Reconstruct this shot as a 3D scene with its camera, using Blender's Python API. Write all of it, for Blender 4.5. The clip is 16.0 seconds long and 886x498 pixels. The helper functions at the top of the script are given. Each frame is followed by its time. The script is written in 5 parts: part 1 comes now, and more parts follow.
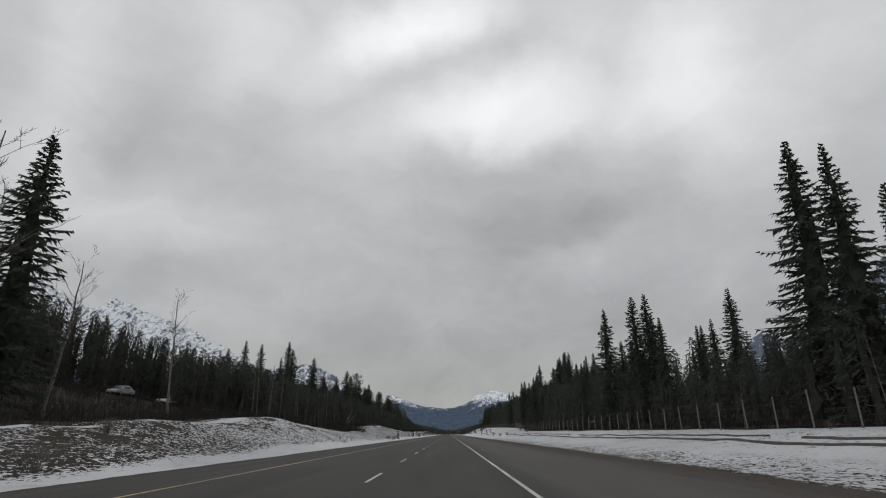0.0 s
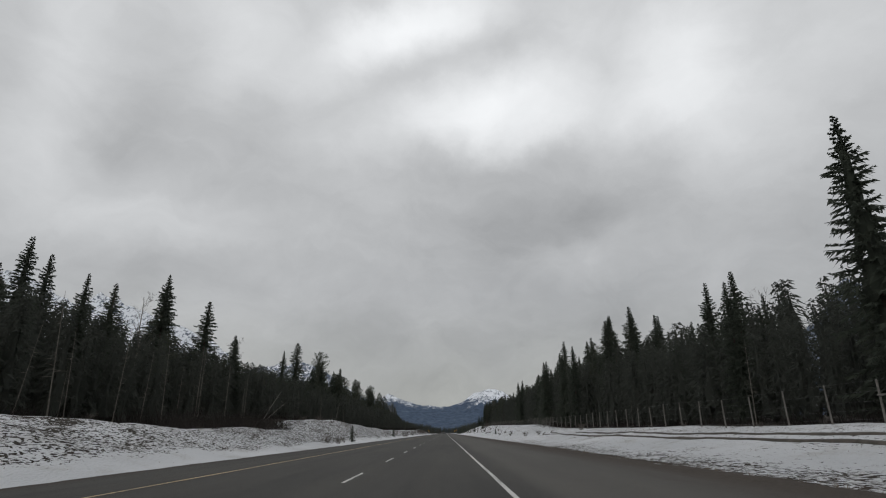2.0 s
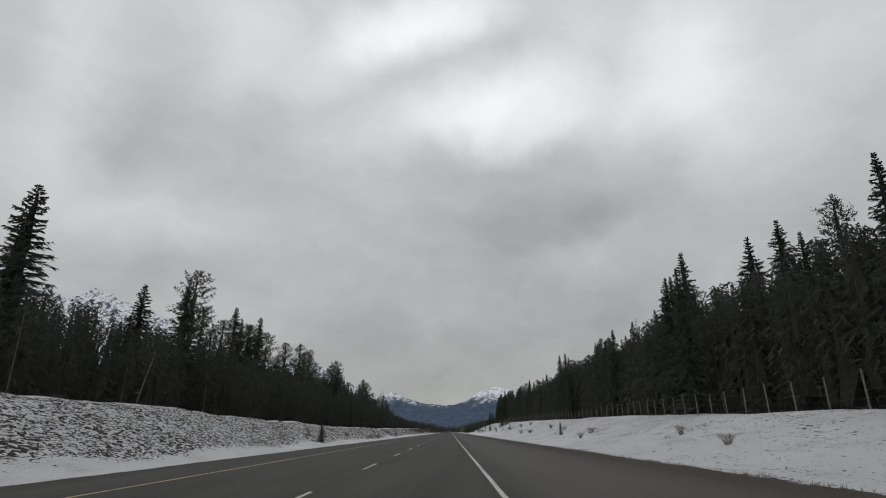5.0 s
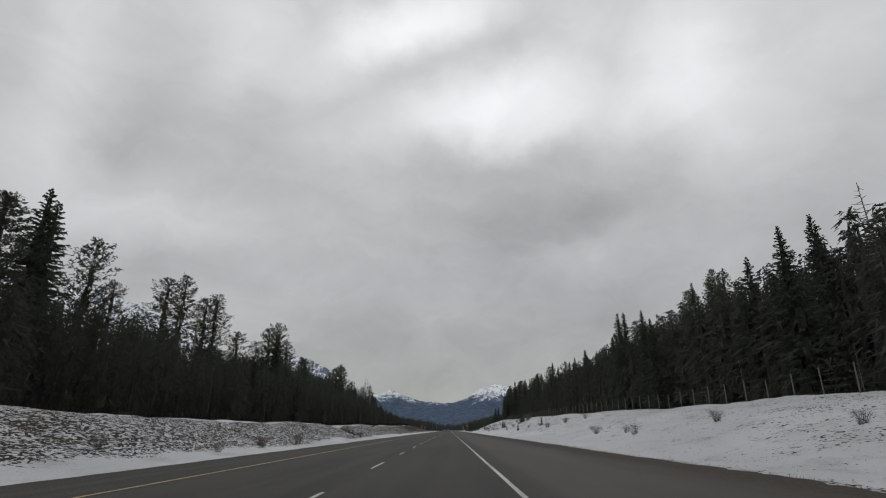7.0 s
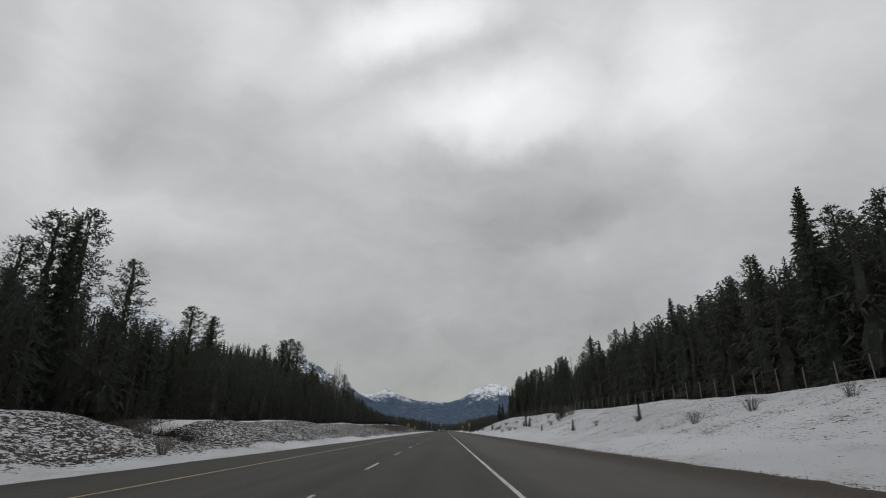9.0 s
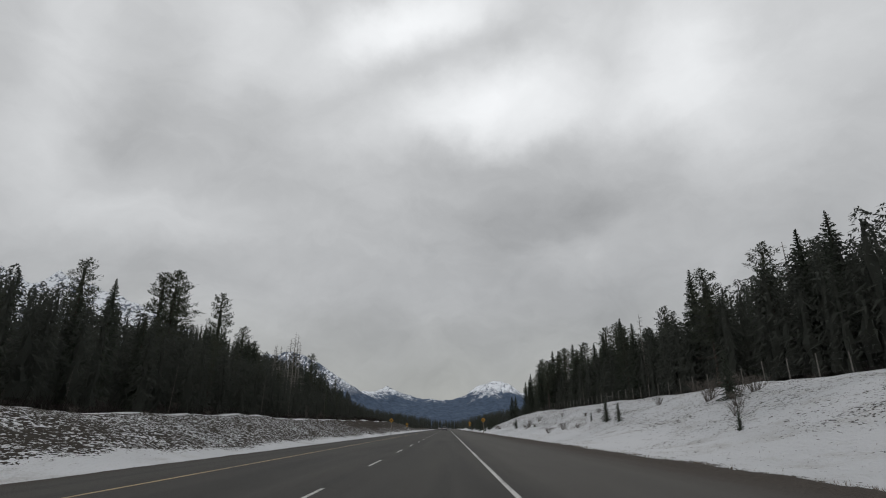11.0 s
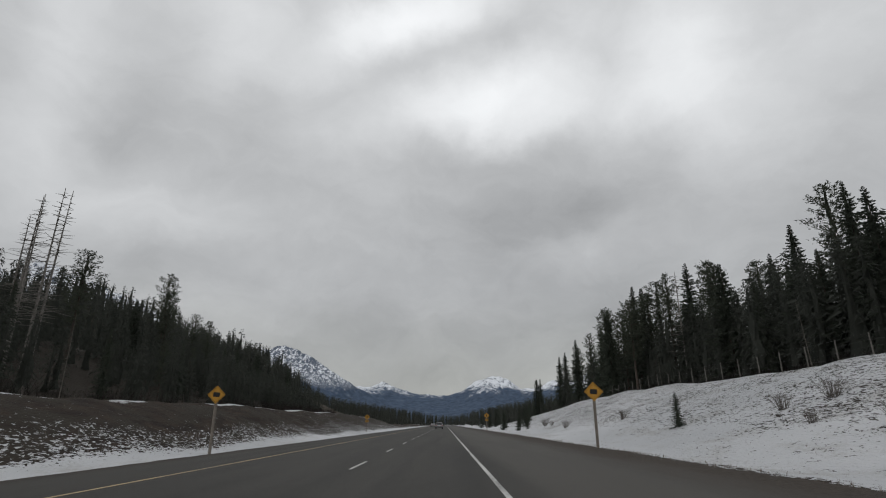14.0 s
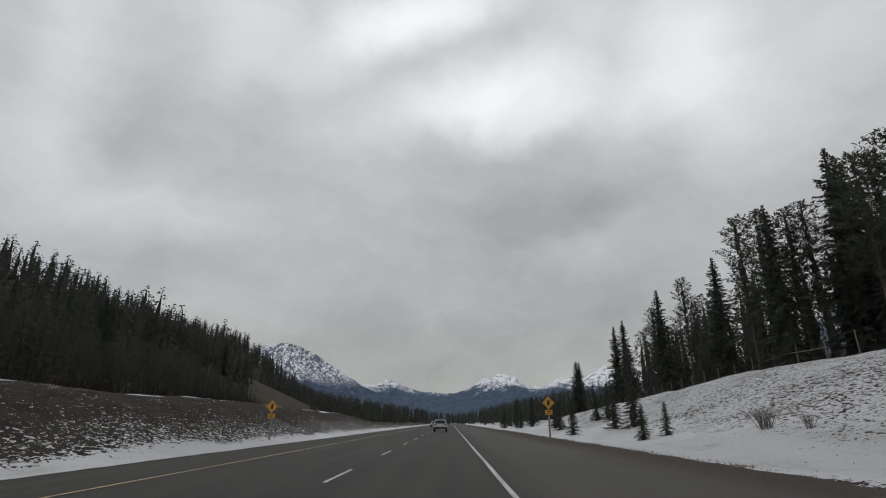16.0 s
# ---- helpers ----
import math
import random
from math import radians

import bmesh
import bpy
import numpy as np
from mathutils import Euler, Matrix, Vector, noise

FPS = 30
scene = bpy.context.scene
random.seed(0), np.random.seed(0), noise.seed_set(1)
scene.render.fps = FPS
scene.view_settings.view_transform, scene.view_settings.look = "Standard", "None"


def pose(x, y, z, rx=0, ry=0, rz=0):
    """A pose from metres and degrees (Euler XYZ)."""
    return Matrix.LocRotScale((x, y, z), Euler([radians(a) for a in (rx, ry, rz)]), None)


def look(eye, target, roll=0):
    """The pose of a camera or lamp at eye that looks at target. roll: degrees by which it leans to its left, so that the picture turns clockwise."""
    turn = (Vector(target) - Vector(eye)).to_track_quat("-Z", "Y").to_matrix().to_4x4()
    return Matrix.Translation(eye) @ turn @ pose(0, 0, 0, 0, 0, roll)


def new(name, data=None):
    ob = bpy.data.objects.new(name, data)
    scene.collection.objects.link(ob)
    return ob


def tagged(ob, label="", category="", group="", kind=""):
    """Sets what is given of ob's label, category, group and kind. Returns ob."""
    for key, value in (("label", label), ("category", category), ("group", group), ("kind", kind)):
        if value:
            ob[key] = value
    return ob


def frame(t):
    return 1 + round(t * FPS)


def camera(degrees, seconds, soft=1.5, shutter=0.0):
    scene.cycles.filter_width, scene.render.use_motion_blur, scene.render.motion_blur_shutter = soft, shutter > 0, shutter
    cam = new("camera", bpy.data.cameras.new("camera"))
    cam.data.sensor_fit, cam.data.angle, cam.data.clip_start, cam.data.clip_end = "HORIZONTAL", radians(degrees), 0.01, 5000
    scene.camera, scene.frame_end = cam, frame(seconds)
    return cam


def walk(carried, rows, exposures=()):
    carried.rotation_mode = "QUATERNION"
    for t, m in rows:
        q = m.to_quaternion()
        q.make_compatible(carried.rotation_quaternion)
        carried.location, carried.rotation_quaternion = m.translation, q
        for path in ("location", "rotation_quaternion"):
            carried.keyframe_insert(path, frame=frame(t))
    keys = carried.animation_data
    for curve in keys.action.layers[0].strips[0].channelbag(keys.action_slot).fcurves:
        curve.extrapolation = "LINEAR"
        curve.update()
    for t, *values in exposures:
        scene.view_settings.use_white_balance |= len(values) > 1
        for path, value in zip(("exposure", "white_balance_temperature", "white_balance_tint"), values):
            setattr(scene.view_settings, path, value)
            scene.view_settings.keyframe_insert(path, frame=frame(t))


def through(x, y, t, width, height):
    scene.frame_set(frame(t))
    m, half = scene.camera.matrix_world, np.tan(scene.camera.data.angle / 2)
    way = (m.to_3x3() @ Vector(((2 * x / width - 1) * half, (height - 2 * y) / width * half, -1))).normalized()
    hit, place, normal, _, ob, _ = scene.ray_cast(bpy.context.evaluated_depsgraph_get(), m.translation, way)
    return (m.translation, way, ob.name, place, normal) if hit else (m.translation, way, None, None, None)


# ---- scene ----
cam = camera(80.0, 16.0, soft=1.1)
PATH = [
    (0.0, pose(-1.72, 0.00, 1.150, 90 + 19.29, 0, 0.67)),
    (0.5, pose(-1.65, 17.50, 1.150, 90 + 19.29, 0, 0.61)),
    (1.0, pose(-1.57, 35.00, 1.150, 90 + 19.23, 0, 0.49)),
    (1.5, pose(-1.50, 52.50, 1.150, 90 + 19.21, 0, 0.37)),
    (2.0, pose(-1.33, 70.00, 1.150, 90 + 19.18, 0, 0.25)),
    (2.5, pose(-1.17, 87.50, 1.150, 90 + 19.18, 0, 0.25)),
    (3.0, pose(-1.05, 105.00, 1.150, 90 + 19.18, 0, 0.37)),
    (3.5, pose(-0.95, 122.50, 1.150, 90 + 19.18, 0, 0.43)),
    (4.0, pose(-0.92, 140.00, 1.150, 90 + 19.18, 0, 0.80)),
    (6.5, pose(-1.30, 227.50, 1.150, 90 + 18.91, 0, 0.67)),
    (7.0, pose(-1.36, 245.00, 1.150, 90 + 18.91, 0, 0.67)),
    (7.5, pose(-1.36, 262.50, 1.150, 90 + 18.91, 0, 0.55)),
    (8.0, pose(-1.37, 280.00, 1.150, 90 + 18.85, 0, 0.37)),
    (8.5, pose(-1.38, 297.50, 1.150, 90 + 18.85, 0, 0.37)),
    (9.0, pose(-1.38, 315.00, 1.150, 90 + 18.91, 0, 0.25)),
    (11.5, pose(-1.24, 400.50, 1.190, 90 + 18.69, 0, 0.49)),
    (12.0, pose(-1.23, 417.50, 1.202, 90 + 18.69, 0, 0.49)),
    (12.5, pose(-1.21, 434.50, 1.213, 90 + 18.69, 0, 0.49)),
    (13.0, pose(-1.20, 451.50, 1.225, 90 + 18.49, 0, 0.31)),
    (13.5, pose(-1.17, 468.52, 1.225, 90 + 18.38, 0, 0.25)),
    (14.0, pose(-1.13, 485.23, 1.225, 90 + 18.33, 0, 0.18)),
    (14.5, pose(-1.10, 501.61, 1.225, 90 + 18.33, 0, 0.49)),
    (15.0, pose(-1.10, 517.67, 1.225, 90 + 18.33, 0, 0.67)),
    (15.5, pose(-1.11, 533.41, 1.225, 90 + 18.16, 0, 0.80)),
    (16.0, pose(-1.11, 548.82, 1.225, 90 + 18.16, 0, 0.80)),
]
walk(cam, PATH)

# ---- world and light: a broken overcast, high soft sun ----
SUN_ELEVATION, SUN_TURN = radians(48), radians(205)
world = bpy.data.worlds.new("overcast")
scene.world = world
world.use_nodes = True


class Nodes:
    """Small shorthand for node trees."""

    def __init__(self, tree):
        self.tree = tree
        tree.nodes.clear()

    def add(self, kind, **sets):
        node = self.tree.nodes.new(kind)
        for key, value in sets.items():
            setattr(node, key, value)
        return node

    def link(self, a, b):
        self.tree.links.new(a, b)

    def plug(self, socket, value):
        if isinstance(value, bpy.types.NodeSocket):
            self.link(value, socket)
        elif value is not None:
            socket.default_value = value

    def math(self, op, a, b=None, c=None, clamp=False):
        node = self.add("ShaderNodeMath", operation=op, use_clamp=clamp)
        for socket, value in zip(node.inputs, (a, b, c)):
            self.plug(socket, value)
        return node.outputs[0]

    def vec(self, op, a, b=None):
        node = self.add("ShaderNodeVectorMath", operation=op)
        for socket, value in zip(node.inputs, (a, b)):
            self.plug(socket, value)
        return node.outputs["Value"] if op in ("DOT_PRODUCT", "LENGTH") else node.outputs[0]

    def scaled(self, vector, xyz):
        return self.vec("MULTIPLY", vector, xyz)

    def noise(self, vector, scale, detail=4.0, rough=0.55, distortion=0.0, color=False):
        node = self.add("ShaderNodeTexNoise")
        self.plug(node.inputs["Vector"], vector)
        node.inputs["Scale"].default_value = scale
        node.inputs["Detail"].default_value = detail
        node.inputs["Roughness"].default_value = rough
        node.inputs["Distortion"].default_value = distortion
        return node.outputs["Color" if color else "Fac"]

    def span(self, value, a, b, lo=0.0, hi=1.0):
        node = self.add("ShaderNodeMapRange", interpolation_type="SMOOTHSTEP")
        self.plug(node.inputs[0], value)
        for i, v in enumerate((a, b, lo, hi)):
            node.inputs[i + 1].default_value = v
        return node.outputs[0]

    def mix(self, factor, a, b):
        node = self.add("ShaderNodeMix", data_type="RGBA")
        self.plug(node.inputs[0], factor)
        for socket, value in ((node.inputs[6], a), (node.inputs[7], b)):
            self.plug(socket, (*value, 1.0) if isinstance(value, tuple) and len(value) == 3 else value)
        return node.outputs[2]


w = Nodes(world.node_tree)
way = w.add("ShaderNodeTexCoord").outputs["Generated"]
wobble = w.vec("SUBTRACT", w.noise(way, 3.6, 7.0, 0.58, color=True), (0.5, 0.5, 0.5))
bent = w.vec("NORMALIZE", w.vec("ADD", way, w.scaled(wobble, (0.17, 0.17, 0.17))))
clouds = w.math("MULTIPLY_ADD", w.noise(w.scaled(bent, (1.0, 1.0, 2.0)), 3.4, 6.0, 0.5), 0.18, 0.412)
clouds = w.math("MULTIPLY_ADD", w.math("SUBTRACT", w.noise(w.scaled(bent, (1.0, 1.0, 1.8)), 7.5, 9.0, 0.62, 0.4), 0.5), 0.17, clouds)
split = w.add("ShaderNodeSeparateXYZ")
w.link(bent, split.inputs[0])
heading = w.add("ShaderNodeCombineXYZ")
w.link(w.math("MULTIPLY", w.math("ARCTAN2", split.outputs[0], split.outputs[1]), 57.2958), heading.inputs[0])
w.link(w.math("MULTIPLY", w.math("ARCSINE", split.outputs[2]), 57.2958), heading.inputs[1])
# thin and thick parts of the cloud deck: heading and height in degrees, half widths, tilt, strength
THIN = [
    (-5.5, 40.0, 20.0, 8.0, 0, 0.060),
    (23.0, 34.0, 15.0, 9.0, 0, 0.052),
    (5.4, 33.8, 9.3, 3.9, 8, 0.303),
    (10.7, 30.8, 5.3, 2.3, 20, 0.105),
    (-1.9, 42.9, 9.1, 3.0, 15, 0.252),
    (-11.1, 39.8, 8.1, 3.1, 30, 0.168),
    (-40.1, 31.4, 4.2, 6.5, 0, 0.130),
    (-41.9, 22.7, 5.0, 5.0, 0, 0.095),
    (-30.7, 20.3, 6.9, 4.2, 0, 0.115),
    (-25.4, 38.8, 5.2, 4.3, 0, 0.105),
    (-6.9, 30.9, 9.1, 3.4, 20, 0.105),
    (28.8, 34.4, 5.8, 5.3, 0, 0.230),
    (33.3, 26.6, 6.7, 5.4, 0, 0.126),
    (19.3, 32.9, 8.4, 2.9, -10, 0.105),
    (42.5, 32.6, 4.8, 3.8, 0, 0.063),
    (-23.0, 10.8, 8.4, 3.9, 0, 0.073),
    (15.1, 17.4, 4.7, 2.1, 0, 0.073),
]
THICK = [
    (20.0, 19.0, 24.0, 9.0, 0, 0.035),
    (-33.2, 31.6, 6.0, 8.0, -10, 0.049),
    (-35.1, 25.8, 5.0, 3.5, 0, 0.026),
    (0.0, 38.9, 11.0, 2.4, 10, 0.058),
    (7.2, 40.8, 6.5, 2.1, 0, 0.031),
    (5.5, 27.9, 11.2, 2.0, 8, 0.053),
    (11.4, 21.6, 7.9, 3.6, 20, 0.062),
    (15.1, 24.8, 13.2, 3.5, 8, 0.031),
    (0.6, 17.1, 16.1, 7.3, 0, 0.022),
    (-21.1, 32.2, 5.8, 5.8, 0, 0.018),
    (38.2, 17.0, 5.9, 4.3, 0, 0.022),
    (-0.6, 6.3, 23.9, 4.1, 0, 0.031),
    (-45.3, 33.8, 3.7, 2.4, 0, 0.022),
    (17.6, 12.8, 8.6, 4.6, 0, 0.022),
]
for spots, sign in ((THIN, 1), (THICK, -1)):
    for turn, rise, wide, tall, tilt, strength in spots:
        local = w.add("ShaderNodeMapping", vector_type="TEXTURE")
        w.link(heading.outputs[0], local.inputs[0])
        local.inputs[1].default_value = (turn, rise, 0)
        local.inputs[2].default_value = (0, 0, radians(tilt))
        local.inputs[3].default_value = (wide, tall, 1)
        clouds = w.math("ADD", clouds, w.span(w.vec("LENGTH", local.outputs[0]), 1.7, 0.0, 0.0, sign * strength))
# the deck is thinnest above the valley's end and yellows a little in the haze over the valley
clouds = w.math("ADD", clouds, w.span(split.outputs[2], 0.36, 0.66, 0.0, 0.125))
clouds = w.math("ADD", clouds, w.span(split.outputs[2], 0.36, 0.14, 0.0, -0.072))
clouds = w.math("ADD", clouds, w.span(split.outputs[2], 0.74, 1.0, 0.0, -0.11))
haze = w.mix(w.span(split.outputs[2], 0.26, 0.02), (0.983, 1.0, 1.016), (0.987, 1.0, 0.970))
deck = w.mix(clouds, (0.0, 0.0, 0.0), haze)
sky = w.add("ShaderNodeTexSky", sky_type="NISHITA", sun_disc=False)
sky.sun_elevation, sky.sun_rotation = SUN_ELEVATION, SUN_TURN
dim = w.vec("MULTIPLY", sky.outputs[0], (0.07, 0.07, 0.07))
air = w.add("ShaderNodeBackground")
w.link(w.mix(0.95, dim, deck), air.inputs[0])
air.inputs[1].default_value = 1.0
w.link(air.outputs[0], w.add("ShaderNodeOutputWorld").inputs[0])

sun = new("sun", bpy.data.lights.new("sun", "SUN"))
sun.data.energy, sun.data.angle, sun.data.color = 0.5, radians(25), (1.0, 0.97, 0.93)
sun.matrix_world = look((0, 0, 0), (-math.sin(SUN_TURN) * math.cos(SUN_ELEVATION), -math.cos(SUN_TURN) * math.cos(SUN_ELEVATION), -math.sin(SUN_ELEVATION)))

# ---- materials ----


def material(name, make, rough=0.8, metal=0.0, specular=0.3):
    """A principled material; make(n, place) returns colour, and optionally bump height, bump distance and roughness."""
    mat = bpy.data.materials.new(name)
    mat.use_nodes = True
    n = Nodes(mat.node_tree)
    place = n.add("ShaderNodeNewGeometry").outputs["Position"]
    shader = n.add("ShaderNodeBsdfPrincipled")
    shader.inputs["Roughness"].default_value, shader.inputs["Metallic"].default_value = rough, metal
    shader.inputs["Specular IOR Level"].default_value = specular
    made = make(n, place)
    made = made if isinstance(made, tuple) and len(made) in (2, 3, 4) and not isinstance(made[0], float) else (made,)
    n.plug(shader.inputs["Base Color"], (*made[0], 1.0) if isinstance(made[0], tuple) else made[0])
    if len(made) > 2:
        bump = n.add("ShaderNodeBump")
        bump.inputs["Strength"].default_value = 1.0
        bump.inputs["Distance"].default_value = made[2]
        n.link(made[1], bump.inputs["Height"])
        n.link(bump.outputs[0], shader.inputs["Normal"])
    if len(made) > 3:
        n.plug(shader.inputs["Roughness"], made[3])
    n.link(shader.outputs[0], n.add("ShaderNodeOutputMaterial").inputs[0])
    return mat


def plain(name, colour, rough=0.6, metal=0.0, vary=0.25, scale=3.0):
    """One colour with grain and stains."""
    def make(n, place):
        stain = n.noise(place, scale, 5.0, 0.6)
        grain = n.noise(place, scale * 14, 3.0, 0.6)
        tone = n.math("ADD", n.math("MULTIPLY", stain, 0.7), n.math("MULTIPLY", grain, 0.3))
        dark = tuple(c * (1 - vary) for c in colour)
        light = tuple(min(1.0, c * (1 + vary)) for c in colour)
        return n.mix(n.span(tone, 0.3, 0.7), dark, light), grain, 0.003
    return material(name, make, rough, metal)


def foliage(name, dark, light):
    """Needle twigs, half letting light through; each tree and each twig has its own tone."""
    mat = bpy.data.materials.new(name)
    mat.use_nodes = True
    n = Nodes(mat.node_tree)
    geometry = n.add("ShaderNodeNewGeometry")
    place = geometry.outputs["Position"]
    tree = n.add("ShaderNodeObjectInfo").outputs["Random"]
    tone = n.math("ADD", n.math("MULTIPLY", geometry.outputs["Random Per Island"], 0.4), n.math("MULTIPLY", tree, 0.3))
    rough = n.noise(place, 0.9, 4.0, 0.7)
    tone = n.math("ADD", tone, n.math("MULTIPLY", rough, 0.3), clamp=True)
    colour = n.mix(tone, dark, light)
    shine = n.add("ShaderNodeBsdfPrincipled")
    shine.inputs["Roughness"].default_value, shine.inputs["Specular IOR Level"].default_value = 0.8, 0.1
    through = n.add("ShaderNodeBsdfTranslucent")
    n.link(colour, shine.inputs["Base Color"])
    n.link(colour, through.inputs["Color"])
    leaf = n.add("ShaderNodeMixShader")
    leaf.inputs[0].default_value = 0.5
    n.link(shine.outputs[0], leaf.inputs[1])
    n.link(through.outputs[0], leaf.inputs[2])
    n.link(leaf.outputs[0], n.add("ShaderNodeOutputMaterial").inputs[0])
    return mat


def ground_colour(n, place):
    """Old snow with dry grass and bare soil showing through."""
    sep = n.add("ShaderNodeSeparateXYZ")
    n.link(place, sep.inputs[0])
    x, y = sep.outputs[0], sep.outputs[1]
    flat = n.scaled(place, (1.0, 0.55, 1.0))
    large = n.noise(flat, 0.06, 4.0, 0.55)
    middle = n.noise(flat, 0.42, 5.0, 0.62)
    # drifts and tufts lie aslant, combed by the wind
    slant = n.vec("ADD", n.scaled(place, (0.9, 0.9, 1.2)), n.scaled(place, (0.0, -0.45, 0.0)))
    fine = n.noise(slant, 5.6, 2.0, 0.5, 1.1)
    tuft = n.noise(place, 7.0, 4.0, 0.7)
    # how bare: by stretch and by side of the road
    left = n.span(x, -15.6, -17.4)
    left_bare = n.math("ADD", n.span(y, 240.0, 400.0, 0.0, 0.025), n.span(y, 400.0, 500.0, 0.0, 0.02))
    left_bare = n.math("ADD", left_bare, n.math("MULTIPLY", n.math("MULTIPLY", n.span(middle, 0.53, 0.58), n.span(x, -20.5, -22.5)), n.span(y, 135.0, 90.0, 0.0, 0.10)))
    upper = n.math("MULTIPLY", n.span(n.math("MULTIPLY_ADD", middle, 7.0, x), -15.2, -18.8), n.math("MULTIPLY", n.span(y, 470.0, 535.0, 0.0, 0.15), n.span(y, 545.0, 575.0, 1.0, 0.55)))
    upper = n.math("ADD", upper, n.span(y, 145.0, 110.0, 0.012, -0.022))
    upper = n.math("ADD", upper, n.span(y, 60.0, 38.0, 0.0, 0.075))
    bare = n.math("MULTIPLY", left, n.math("ADD", n.math("ADD", 0.030, left_bare), upper))
    # a ledge of snow left lying along the top of the bank
    ledge = n.math("MULTIPLY", n.span(n.math("ABSOLUTE", n.math("ADD", x, 26.2)), 1.4, 0.6), n.span(n.noise(n.scaled(place, (0.3, 1.0, 0.3)), 0.11, 3.0), 0.42, 0.52))
    rise = n.math("MULTIPLY", n.span(y, 190.0, 300.0), 12.5)
    woods_right = n.span(n.math("SUBTRACT", x, rise), 24.5, 28.5)
    woods_left = n.span(x, -28.0, -32.0)
    inside = n.math("ADD", woods_right, woods_left)
    knoll = n.math("MULTIPLY", n.span(x, -33.0, -37.0), n.span(y, 655.0, 668.0))
    bare = n.math("ADD", bare, n.math("MULTIPLY", inside, 0.55))
    bare = n.math("SUBTRACT", bare, n.math("MULTIPLY", ledge, 0.32))
    right = n.math("MULTIPLY", n.span(n.math("MULTIPLY_ADD", middle, 6.0, x), 16.5, 21.5), n.span(y, 400.0, 500.0, 0.054, 0.094))
    verge = n.math("MULTIPLY", n.math("MULTIPLY", n.span(x, 14.5, 10.5), n.span(x, 7.5, 8.5)), n.span(y, 225.0, 120.0, 0.0, 0.125))
    # clods and grit thrown up along the edge of the shoulder
    thrown = n.math("MULTIPLY", n.span(x, 9.9, 8.7), n.span(n.noise(n.scaled(place, (0.3, 1.0, 0.3)), 0.13, 4.0), 0.40, 0.56, 0.0, 0.10))
    right = n.math("ADD", n.math("ADD", right, verge), n.math("MULTIPLY", thrown, n.span(x, 7.0, 7.6)))
    bare = n.math("ADD", n.math("SUBTRACT", bare, n.math("MULTIPLY", n.span(x, 8.2, 9.9), n.span(n.noise(n.scaled(place, (0.4, 1.0, 0.4)), 0.16, 3.0), 0.45, 0.6, 0.125, 0.09))), right)
    near = n.math("MULTIPLY", n.span(x, -18.3, -16.8), n.span(x, -13.0, -15.0))
    lump = n.math("ADD", n.math("MULTIPLY", large, 0.10), n.math("ADD", n.math("MULTIPLY", middle, 0.16), n.math("MULTIPLY", fine, 0.74)))
    show = n.math("ADD", lump, n.math("SUBTRACT", bare, n.math("MULTIPLY", near, 0.18)))
    mask = n.span(show, 0.515, 0.55)
    soil = n.mix(n.span(n.noise(flat, 0.9, 4.0), 0.35, 0.65), (0.019, 0.0138, 0.0105), (0.044, 0.031, 0.0225))
    grass = n.mix(tuft, (0.017, 0.0152, 0.0122), (0.054, 0.044, 0.033))
    dry = n.math("MAXIMUM", n.span(y, 430.0, 500.0), n.span(y, 140.0, 110.0, 0.0, 0.7))
    earth = n.mix(n.math("MULTIPLY", n.span(middle, 0.6, 0.42), dry), grass, soil)
    litter = n.mix(fine, (0.018, 0.015, 0.012), (0.050, 0.042, 0.033))
    earth = n.mix(inside, earth, litter)
    straw = n.mix(n.span(n.math("ADD", n.math("MULTIPLY", fine, 0.6), n.math("MULTIPLY", middle, 0.4)), 0.4, 0.6), (0.036, 0.029, 0.021), (0.074, 0.060, 0.043))
    earth = n.mix(knoll, earth, straw)
    snow = n.mix(n.span(large, 0.3, 0.7), (0.48, 0.495, 0.515), (0.62, 0.63, 0.65))
    dirt = n.span(n.math("ADD", middle, n.math("MULTIPLY", tuft, 0.5)), 0.74, 0.98, 0.0, 0.45)
    snow = n.mix(dirt, snow, (0.28, 0.26, 0.23))
    colour = n.mix(mask, snow, earth)
    height = n.math("ADD", n.math("MULTIPLY", fine, 0.8), n.math("MULTIPLY", middle, 0.6))
    height = n.math("ADD", height, n.math("MULTIPLY", tuft, 0.25))
    return colour, height, 0.22, n.mix(mask, (0.55, 0.55, 0.55), (0.95, 0.95, 0.95))


